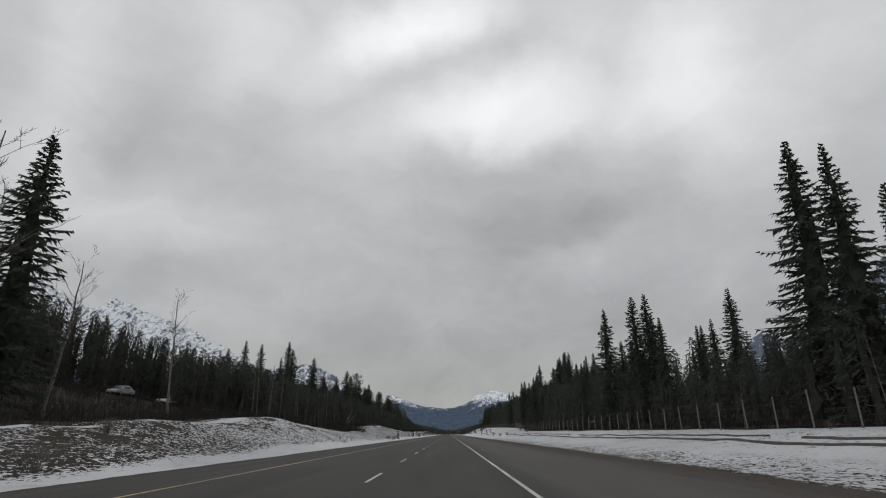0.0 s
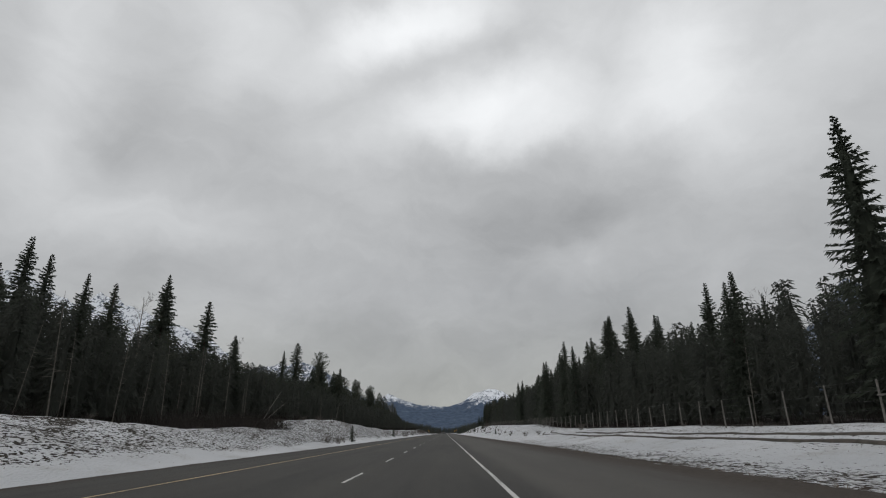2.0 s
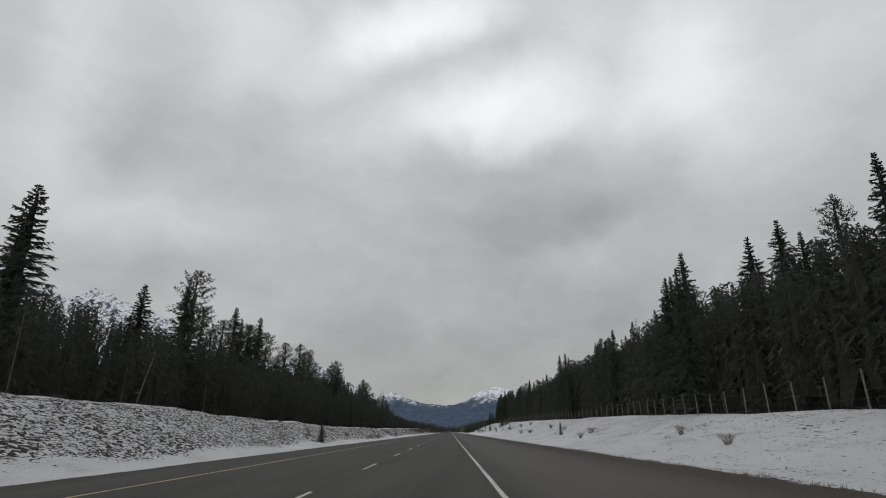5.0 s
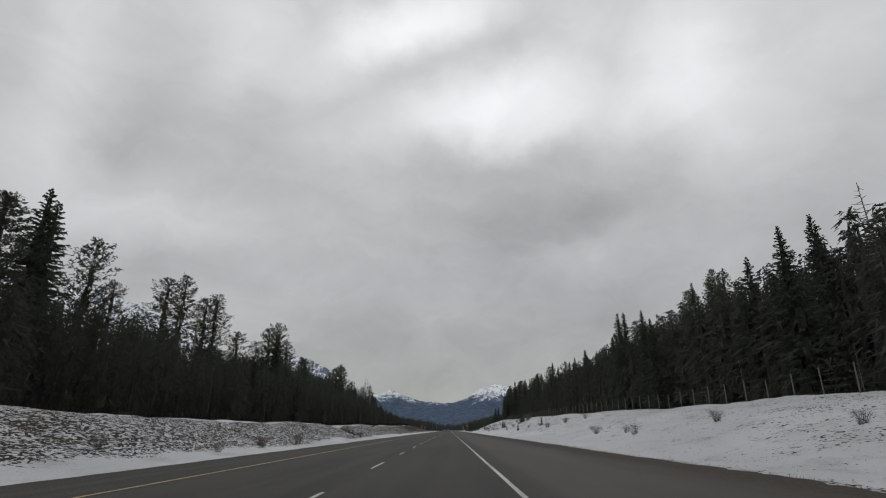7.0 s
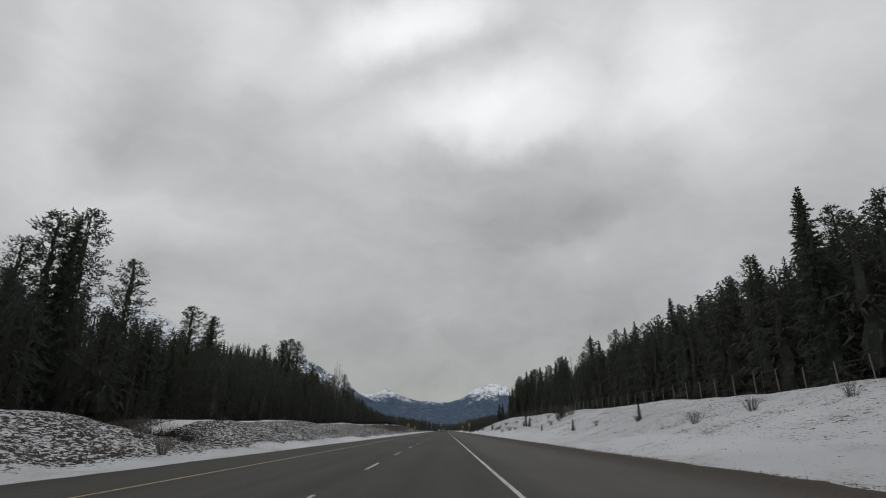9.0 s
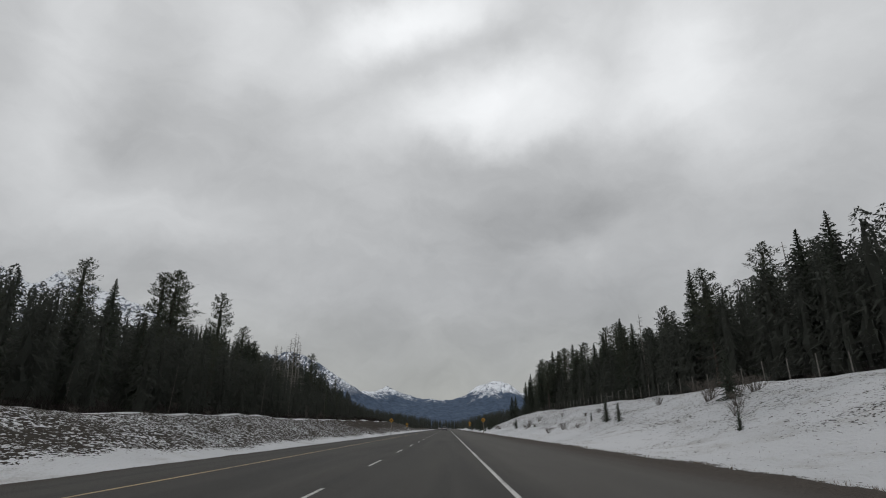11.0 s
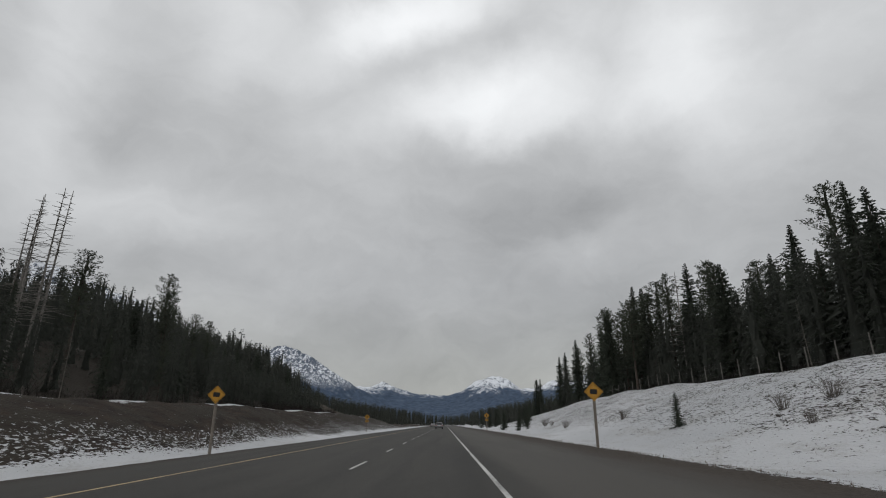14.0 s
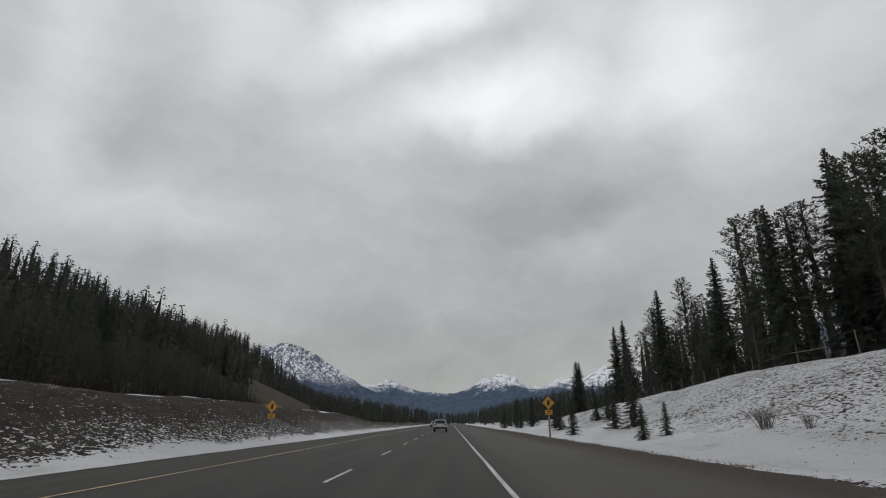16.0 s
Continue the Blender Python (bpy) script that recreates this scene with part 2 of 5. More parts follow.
def road_colour(n, place):
    sep = n.add("ShaderNodeSeparateXYZ")
    n.link(place, sep.inputs[0])
    x = sep.outputs[0]
    grain = n.noise(place, 55.0, 3.0, 0.7)
    worn = n.noise(n.scaled(place, (1.0, 0.035, 1.0)), 1.1, 4.0, 0.55)
    patch = n.noise(n.scaled(place, (1.0, 0.2, 1.0)), 0.35, 4.0, 0.6)
    tone = n.math("ADD", n.math("MULTIPLY", worn, 0.45), n.math("ADD", n.math("MULTIPLY", grain, 0.25), n.math("MULTIPLY", patch, 0.3)))
    asphalt = n.mix(n.span(tone, 0.36, 0.64), (0.020, 0.0183, 0.0160), (0.046, 0.0425, 0.0365))
    # tyre tracks, polished a little lighter
    for track in (-0.95, -2.75, -5.0, -7.2):
        near = n.span(n.math("ABSOLUTE", n.math("ADD", x, -track)), 0.55, 0.1, 0.0, 0.16)
        asphalt = n.mix(near, asphalt, (0.053, 0.050, 0.046))
    # gravel and grit washed over the outer shoulders
    ragged = n.math("MULTIPLY_ADD", n.math("SUBTRACT", n.noise(n.scaled(place, (1.0, 0.12, 1.0)), 0.8, 5.0, 0.65), 0.5), 2.6, x)
    grit = n.math("MAXIMUM", n.span(ragged, 3.7, 6.6), n.span(ragged, -11.6, -14.2))
    asphalt = n.mix(n.span(x, 0.15, 1.2, 0.0, 0.6), asphalt, n.mix(patch, (0.063, 0.058, 0.052), (0.106, 0.098, 0.087)))
    gravel = n.mix(n.span(n.noise(place, 9.0, 5.0, 0.7), 0.35, 0.65), (0.028, 0.022, 0.018), (0.068, 0.054, 0.043))
    colour = n.mix(grit, asphalt, gravel)
    return colour, grain, 0.008, n.mix(grit, (0.72, 0.72, 0.72), (0.92, 0.92, 0.92))


def paint_colour(base):
    def make(n, place):
        worn = n.noise(place, 6.0, 6.0, 0.75)
        long = n.noise(n.scaled(place, (1.0, 0.06, 1.0)), 4.0, 4.0, 0.6)
        gone = n.span(n.math("ADD", n.math("MULTIPLY", worn, 0.6), n.math("MULTIPLY", long, 0.4)), 0.46, 0.62, 0.0, 0.85)
        return n.mix(gone, base, (0.07, 0.068, 0.063)), worn, 0.003
    return make


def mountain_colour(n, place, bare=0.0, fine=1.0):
    """Forest on the lower slopes, streaked snow and rock above, with blue distance haze painted in; bare: how much of
    the rock is blown free.
    """
    sep = n.add("ShaderNodeSeparateXYZ")
    n.link(place, sep.inputs[0])
    z = sep.outputs[2]
    normal = n.add("ShaderNodeSeparateXYZ")
    n.link(n.add("ShaderNodeNewGeometry").outputs["Normal"], normal.inputs[0])
    broad = n.noise(place, 0.004, 4.0, 0.6)
    streak = n.noise(n.scaled(place, (1.0, 0.5, 0.30)), 0.030 * fine, 6.0, 0.68)
    thin = n.noise(n.scaled(place, (1.0, 0.5, 0.18)), 0.075 * fine, 5.0, 0.7)
    level = n.math("MULTIPLY_ADD", n.math("SUBTRACT", broad, 0.5), 170.0, z)
    level = n.math("MULTIPLY_ADD", n.math("SUBTRACT", streak, 0.5), 300.0, level)
    level = n.math("MULTIPLY_ADD", n.math("SUBTRACT", thin, 0.5), 140.0, level)
    snowy = n.span(level, 212.0, 240.0)
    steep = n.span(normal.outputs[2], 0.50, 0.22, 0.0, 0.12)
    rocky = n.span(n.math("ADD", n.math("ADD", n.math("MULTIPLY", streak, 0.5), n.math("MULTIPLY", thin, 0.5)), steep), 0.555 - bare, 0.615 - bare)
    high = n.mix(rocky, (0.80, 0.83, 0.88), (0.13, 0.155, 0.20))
    # forest tones shifted to blue: the haze of the air, put into the colour
    hazed_wood = n.mix(n.span(n.noise(place, 0.03, 5.0, 0.7), 0.35, 0.65), (0.046, 0.069, 0.110), (0.084, 0.120, 0.182))
    hazed_wood = n.mix(n.span(n.noise(n.scaled(place, (1.0, 1.0, 0.4)), 0.012, 5.0, 0.65), 0.62, 0.70, 0.0, 0.35), hazed_wood, (0.30, 0.35, 0.42))
    return n.mix(snowy, hazed_wood, high), streak, 10.0


GROUND = material("snow_and_soil", ground_colour, 0.7, 0.0, 0.25)
ASPHALT = material("asphalt", road_colour, 0.75)
WHITE_PAINT = material("white_road_paint", paint_colour((0.55, 0.55, 0.53)), 0.6)
YELLOW_PAINT = material("yellow_road_paint", paint_colour((0.50, 0.37, 0.20)), 0.6)
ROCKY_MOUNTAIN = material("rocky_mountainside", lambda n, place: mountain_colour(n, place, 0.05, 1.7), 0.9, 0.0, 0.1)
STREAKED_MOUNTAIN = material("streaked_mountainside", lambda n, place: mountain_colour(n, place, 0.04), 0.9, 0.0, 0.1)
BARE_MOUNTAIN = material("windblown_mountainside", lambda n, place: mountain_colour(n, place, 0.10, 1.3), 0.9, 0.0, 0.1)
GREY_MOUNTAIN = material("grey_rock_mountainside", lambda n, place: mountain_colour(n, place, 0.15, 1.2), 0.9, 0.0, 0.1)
SPRUCE = foliage("spruce_needles", (0.058, 0.068, 0.056), (0.098, 0.112, 0.086))
PINE = foliage("pine_needles", (0.060, 0.068, 0.054), (0.102, 0.112, 0.084))
WOODS = foliage("far_needles", (0.070, 0.076, 0.066), (0.090, 0.097, 0.084))
BARK = plain("bark", (0.075, 0.060, 0.050), 0.9, vary=0.45, scale=6.0)
PALE_BARK = plain("pale_bark", (0.15, 0.138, 0.12), 0.85, vary=0.35, scale=4.0)
DEADWOOD = plain("grey_deadwood", (0.19, 0.178, 0.163), 0.9, vary=0.35, scale=5.0)
POST_WOOD = plain("weathered_post", (0.155, 0.146, 0.132), 0.9, vary=0.35, scale=5.0)
WIRE = plain("galvanised_wire", (0.22, 0.22, 0.22), 0.55, 0.6)
TWIGS = plain("grey_twigs", (0.115, 0.102, 0.09), 0.9, vary=0.4, scale=9.0)
DRY = plain("dry_stems", (0.17, 0.135, 0.10), 0.9, vary=0.45, scale=9.0)
SIGN_YELLOW = plain("sign_yellow", (0.50, 0.255, 0.035), 0.45, vary=0.10, scale=4.0)
SIGN_BLACK = plain("sign_black", (0.02, 0.02, 0.02), 0.5)
SIGN_BACK = plain("sheet_aluminium", (0.45, 0.46, 0.47), 0.4, 0.8)
POST_GREY = plain("square_sign_post", (0.20, 0.175, 0.15), 0.85, vary=0.3, scale=7.0)

# ---- building helpers ----


def mesh_of(name, verts, faces, mat, smooth=False):
    me = bpy.data.meshes.new(name)
    me.from_pydata([tuple(v) for v in verts], [], [tuple(f) for f in faces])
    me.materials.append(mat)
    if smooth:
        me.polygons.foreach_set("use_smooth", [True] * len(me.polygons))
    me.update()
    return me


def part(name, bm, mat, parent=None, label="", smooth=False):
    """Links a bmesh as one mesh object, under a thing or a part where one is given."""
    me = bpy.data.meshes.new(name)
    bm.to_mesh(me)
    bm.free()
    me.materials.append(mat)
    if smooth:
        me.polygons.foreach_set("use_smooth", [True] * len(me.polygons))
    ob = new(name, me)
    ob.parent = parent
    return tagged(ob, label)


def box(bm, sx, sy, sz, m=Matrix(), bevel=0.0):
    made = bmesh.ops.create_cube(bm, size=1.0, matrix=m @ Matrix.Diagonal((sx, sy, sz, 1)))
    if bevel:
        edges = {e for v in made["verts"] for e in v.link_edges}
        bmesh.ops.bevel(bm, geom=list(edges), offset=bevel, segments=2, affect="EDGES", profile=0.7)
    return bm


def rod(bm, a, b, ra, rb, sides=6):
    """A tapered round bar from a to b."""
    a, b = Vector(a), Vector(b)
    m = Matrix.Translation((a + b) / 2) @ (b - a).to_track_quat("Z", "Y").to_matrix().to_4x4()
    bmesh.ops.create_cone(bm, cap_ends=True, segments=sides, radius1=ra, radius2=rb, depth=(b - a).length, matrix=m)
    return bm


def along(y, stops):
    return np.interp(y, [s[0] for s in stops], [s[1] for s in stops])


# ---- the lie of the land: the road runs along y, its right edge line at x = 0 ----
RIGHT_CREST_X = [(-50, 21.5), (150, 22), (200, 23), (250, 28), (300, 31), (460, 32), (540, 33.5), (600, 34.5), (800, 36)]
RIGHT_CREST_Z = [(-50, 1.3), (100, 1.45), (170, 1.7), (200, 1.9), (230, 2.6), (260, 3.4), (330, 4.1), (415, 5.1), (500, 6.1), (550, 6.4), (600, 7.0), (660, 4.5), (720, 2.0), (900, 1.0)]
LEFT_CREST_Z = [(-50, 1.1), (30, 1.4), (48, 2.1), (64, 2.9), (84, 3.0), (100, 1.9), (114, 1.7), (132, 1.6), (155, 1.7), (161, 3.1), (170, 3.4), (190, 3.5), (230, 2.9), (290, 2.2), (350, 2.2), (357, 0.9), (361, 0.8), (368, 2.0), (380, 2.3), (445, 2.4), (500, 2.6), (560, 3.1), (600, 3.7), (660, 3.2), (720, 1.2), (900, 0.6)]
LEFT_CREST_X = -26.0


def ease(t):
    t = np.clip(t, 0, 1)
    return t * t * (3 - 2 * t)


def lie(x, y):
    """Height of the ground, without its small lumps."""
    x, y = np.asarray(x, float), np.asarray(y, float)
    rx, rz, lz = along(y, RIGHT_CREST_X), along(y, RIGHT_CREST_Z), along(y, LEFT_CREST_Z)
    right = -0.22 + (rz + 0.22) * ease((x - 9.5) / (rx - 9.5)) + 0.05 * np.clip(x - rx, 0, 400) * np.exp(-np.clip(x - rx, 0, 400) / 300)
    hill = along(y, [(-50, 0.24), (106, 0.24), (124, 0.05), (380, 0.05), (500, 0.20), (560, 0.40), (600, 0.34), (680, 0.10), (740, 0.08), (900, 0.03)])
    out = np.clip(LEFT_CREST_X - 9.0 - x, 0, 900)
    left = -0.48 + (lz + 0.48) * ease((-15.4 - x) / (-15.4 - LEFT_CREST_X)) + hill * out * np.exp(-out / 260)
    # a bare grassy knoll past the end of the woods
    left = left + np.clip(0.40 * (-40.0 - x), 0, 18) * ease((y - 655) / 30.0) * ease((820 - y) / 90.0) * np.exp(-np.clip(-75 - x, 0, 900) / 60)
    # the wooded hill behind it
    left = left + (36.0 + 12.0 * ease((y - 740) / 180.0)) * ease((-78.0 - x) / 82.0) * ease((y - 600) / 110.0) * ease((1075 - y) / 150.0) * np.exp(-np.clip(-200 - x, 0, 4000) / 250)
    return np.where(x > -2, np.where(x < 8.6, -0.12, right), np.where(x > -14.9, -0.6, left))


def ground_z(x, y):
    return float(lie(x, y))


def lumps(x, y, size):
    return noise.noise(Vector((x / size, y / size, 3.7)))


def relief(x, y):
    """Lumps of the banks; the flat verge at the start lies calmer."""
    fade = min(1.0, max(0.0, ((x - 8.3) if x > 0 else (-14.8 - x)) / 2.5))
    if not fade:
        return 0.0
    calm = 1 - 0.65 * float(ease((225 - y) / 40.0)) if x > 0 else 1.0
    return fade * calm * (0.22 * lumps(x, y, 4.5) + 0.11 * lumps(x, y + 40, 1.6) + 0.45 * lumps(x, y, 15.0) * fade)


def stand(x, y):
    """The height of the bank with its lumps."""
    return ground_z(x, y) + relief(x, y)


def ground_sheet():
    xs = np.concatenate([np.geomspace(-4200, -250, 10), np.arange(-240, -60, 9.0), np.arange(-60, -36, 3.0), np.arange(-36, -14.2, 0.65), [-14.1, -9, -3, 3, 7.6], np.arange(8.0, 40, 0.65), np.arange(40, 64, 3.0), np.geomspace(66, 4200, 16)])
    ys = np.concatenate([[-400, -150, -60], np.arange(-25, 560, 0.9), np.arange(560, 720, 2.0), np.arange(722, 1000, 12.0), np.geomspace(1010, 4990, 16)])
    gx, gy = np.meshgrid(xs, ys)
    gz = lie(gx, gy)
    verts = [(x, y, z + (relief(x, y) if abs(x) < 64 and y < 760 else 0.0)) for x, y, z in zip(gx.ravel(), gy.ravel(), gz.ravel())]
    nx, ny = len(xs), len(ys)
    faces = [(j * nx + i, j * nx + i + 1, (j + 1) * nx + i + 1, (j + 1) * nx + i) for j in range(ny - 1) for i in range(nx - 1)]
    ob = new("ground", mesh_of("ground", verts, faces, GROUND, True))
    return tagged(ob, "rolling verge under old snow with dry grass and brown soil", "ground", kind="structure")


ground_sheet()


def road_edge(y, side):
    """The ragged edge of grit and snow along each shoulder."""
    return (7.75 if side > 0 else -14.5) + 0.35 * lumps(side * 9.0, y, 6.0) + 0.30 * lumps(side * 5.0, y, 1.6) + (0.22 if side > 0 else 0.08) * lumps(side * 7.0, y, 0.7)


def road_sheet():
    ys = np.concatenate([np.arange(-60, 0, 3.0), np.arange(0, 610, 0.45), np.arange(610, 700, 2.0), np.arange(700, 1000, 10.0)])
    cols = [0.0, 0.06, 0.14, 0.22, 0.2787, 0.36, 0.61, 0.75, 0.9, 1.0]
    verts, faces = [], []
    for y in ys:
        a, b = road_edge(y, -1), road_edge(y, 1)
        for c in cols:
            x = a + (b - a) * c
            crown = -0.07 if c == 1.0 else -0.058 * max(0.0, -8.3 - x) - (0.05 if c == 0.0 else 0.0)
            verts.append((x, y, crown))
    n = len(cols)
    for j in range(len(ys) - 1):
        for i in range(n - 1):
            faces.append((j * n + i, j * n + i + 1, (j + 1) * n + i + 1, (j + 1) * n + i))
    ob = new("road", mesh_of("road", verts, faces, ASPHALT))
    return tagged(ob, "worn grey asphalt highway with gritty brown shoulders", "road", kind="structure")


ROAD = road_sheet()


def strip(name, x, half, y0, y1, mat, label):
    """A painted line, a thin slab over the asphalt."""
    verts, faces = [], []
    ys = np.arange(y0, y1 + 0.01, max(2.0, (y1 - y0) / 400))
    for y in ys:
        wob = 0.012 * lumps(x * 3, y, 2.0)
        verts += [(x - half + wob, y, 0.004), (x + half + wob, y, 0.004)]
    for j in range(len(ys) - 1):
        faces.append((2 * j, 2 * j + 1, 2 * j + 3, 2 * j + 2))
    ob = new(name, mesh_of(name, verts, faces, mat))
    ob.parent = ROAD
    return tagged(ob, label)


strip("edge_line", 0.0, 0.055, -50, 960, WHITE_PAINT, "worn solid white edge line")
strip("median_line", -8.05, 0.05, -50, 960, YELLOW_PAINT, "faded solid yellow edge line")
DASH_STEP, DASH_LONG, DASH_FIRST = 9.94, 3.3, -45.3
dash_mesh = mesh_of("lane_dash", [(-0.045, 0, 0.004), (0.045, 0, 0.004), (0.045, DASH_LONG, 0.004), (-0.045, DASH_LONG, 0.004)], [(0, 1, 2, 3)], WHITE_PAINT)
for i in range(75):
    dash = new("lane_dash", dash_mesh)
    dash.parent, dash.location = ROAD, (-3.82, DASH_FIRST + i * DASH_STEP, 0)

# ---- mountains ----


def mountain(name, label, peaks, y, reach, rough, seed, mat):
    """A range: crest heights by x, falling to the valley in front of it and behind, cut by spurs and gullies."""
    xs = np.linspace(peaks[0][0], peaks[-1][0], 260)
    vs = np.concatenate([np.linspace(-1, -0.5, 14), np.linspace(-0.47, 0, 30), np.linspace(0.06, 0.5, 8)])
    verts, faces = [], []
    for v in vs:
        for x in xs:
            crest = along(x, peaks) * (1 + 0.03 * noise.fractal(Vector((x / 60.0, seed, 0.5)), 0.8, 2.0, 4))
            fall = max(0.0, 1 - abs(v) if v < 0 else 1 - 2 * v)
            bend = x + 160 * noise.noise(Vector((x / 400.0 + seed, v * 1.5, 2.0)))
            spur = abs(noise.noise(Vector((bend / 170.0 + seed, v * 0.9, seed)))) + 0.5 * abs(noise.noise(Vector((bend / 70.0 + seed, v * 1.6, seed + 3))))
            gully = noise.fractal(Vector((bend / 45.0, v * 4.0, seed)), 0.8, 2.0, 4)
            off = (1 - fall) ** 0.6 * fall
            z = crest * fall ** 1.15 - rough * 3.2 * crest * (spur - 0.25) * off + 0.09 * crest * gully * off
            verts.append((x, y + v * reach, z - 6))
    nx = len(xs)
    for j in range(len(vs) - 1):
        for i in range(nx - 1):
            faces.append((j * nx + i, j * nx + i + 1, (j + 1) * nx + i + 1, (j + 1) * nx + i))
    ob = new(name, mesh_of(name, verts, faces, mat, True))
    return tagged(ob, label, "mountain", kind="structure")


mountain("mountain_ahead", "snow-capped mountains tinted blue with haze, closing the far end of the valley",
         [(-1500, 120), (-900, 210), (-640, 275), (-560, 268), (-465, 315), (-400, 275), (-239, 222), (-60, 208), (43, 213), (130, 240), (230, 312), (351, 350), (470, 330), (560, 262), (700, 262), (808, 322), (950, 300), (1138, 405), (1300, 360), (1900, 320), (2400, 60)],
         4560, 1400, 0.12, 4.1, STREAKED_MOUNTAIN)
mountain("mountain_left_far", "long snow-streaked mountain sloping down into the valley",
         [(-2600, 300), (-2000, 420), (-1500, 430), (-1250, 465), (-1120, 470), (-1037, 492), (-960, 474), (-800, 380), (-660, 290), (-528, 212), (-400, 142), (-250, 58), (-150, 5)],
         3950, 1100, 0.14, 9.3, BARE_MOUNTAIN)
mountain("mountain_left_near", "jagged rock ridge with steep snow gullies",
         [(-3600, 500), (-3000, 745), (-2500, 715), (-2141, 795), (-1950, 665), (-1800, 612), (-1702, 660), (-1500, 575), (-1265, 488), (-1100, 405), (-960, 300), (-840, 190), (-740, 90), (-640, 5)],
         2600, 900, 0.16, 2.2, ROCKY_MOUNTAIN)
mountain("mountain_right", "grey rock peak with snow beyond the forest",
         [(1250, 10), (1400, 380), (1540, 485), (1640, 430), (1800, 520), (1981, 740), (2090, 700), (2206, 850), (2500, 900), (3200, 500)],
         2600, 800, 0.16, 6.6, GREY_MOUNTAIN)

# ---- trees ----
rng = np.random.default_rng(11)


def unit(v):
    return v / (np.linalg.norm(v, axis=-1, keepdims=True) + 1e-9)


class Needles:
    """Gathers slim triangles, each from a broad foot to a tip."""

    def __init__(self, seed):
        self.r = np.random.default_rng(seed)
        self.tris = []

    def twigs(self, foot, tip, half):
        """foot, tip: n x 3; half: half width of each foot, turned any way about the twig."""
        side = unit(np.cross(tip - foot, self.r.normal(0, 1, foot.shape))) * np.reshape(half, (-1, 1))
        self.tris.append(np.stack([foot - side, foot + side, tip], 1))

    def heart(self, base, height, radius, rings, sides, holes=0.0, least=0.015):
        """The close inner twigs: a ragged dark core round the trunk; radius: half width by height, 0 at the foot to 1 at the tip."""
        u = np.linspace(0, 1, rings + 1)
        near = np.array([radius(q) for q in u])[:, None] * self.r.uniform(0.35, 1.35, (rings + 1, sides)) + least
        turn = 6.283 * (np.arange(sides)[None] + self.r.uniform(-0.3, 0.3, (rings + 1, sides))) / sides
        z = (base + (height - base) * 0.97 * u)[:, None] + self.r.uniform(-0.02, 0.02, (rings + 1, sides)) * (height - base)
        p = np.stack([near * np.cos(turn), near * np.sin(turn), z], -1)
        q = np.roll(p, -1, 1)
        keep = self.r.random((rings, sides)) >= holes
        self.tris.append(np.stack([p[:-1], q[:-1], q[1:]], 2)[keep])
        self.tris.append(np.stack([p[:-1], q[1:], p[1:]], 2)[keep])

    def mesh(self, name, mat):
        v = np.concatenate(self.tris)
        return mesh_of(name, v.reshape(-1, 3).tolist(), np.arange(len(v) * 3).reshape(-1, 3).tolist(), mat)


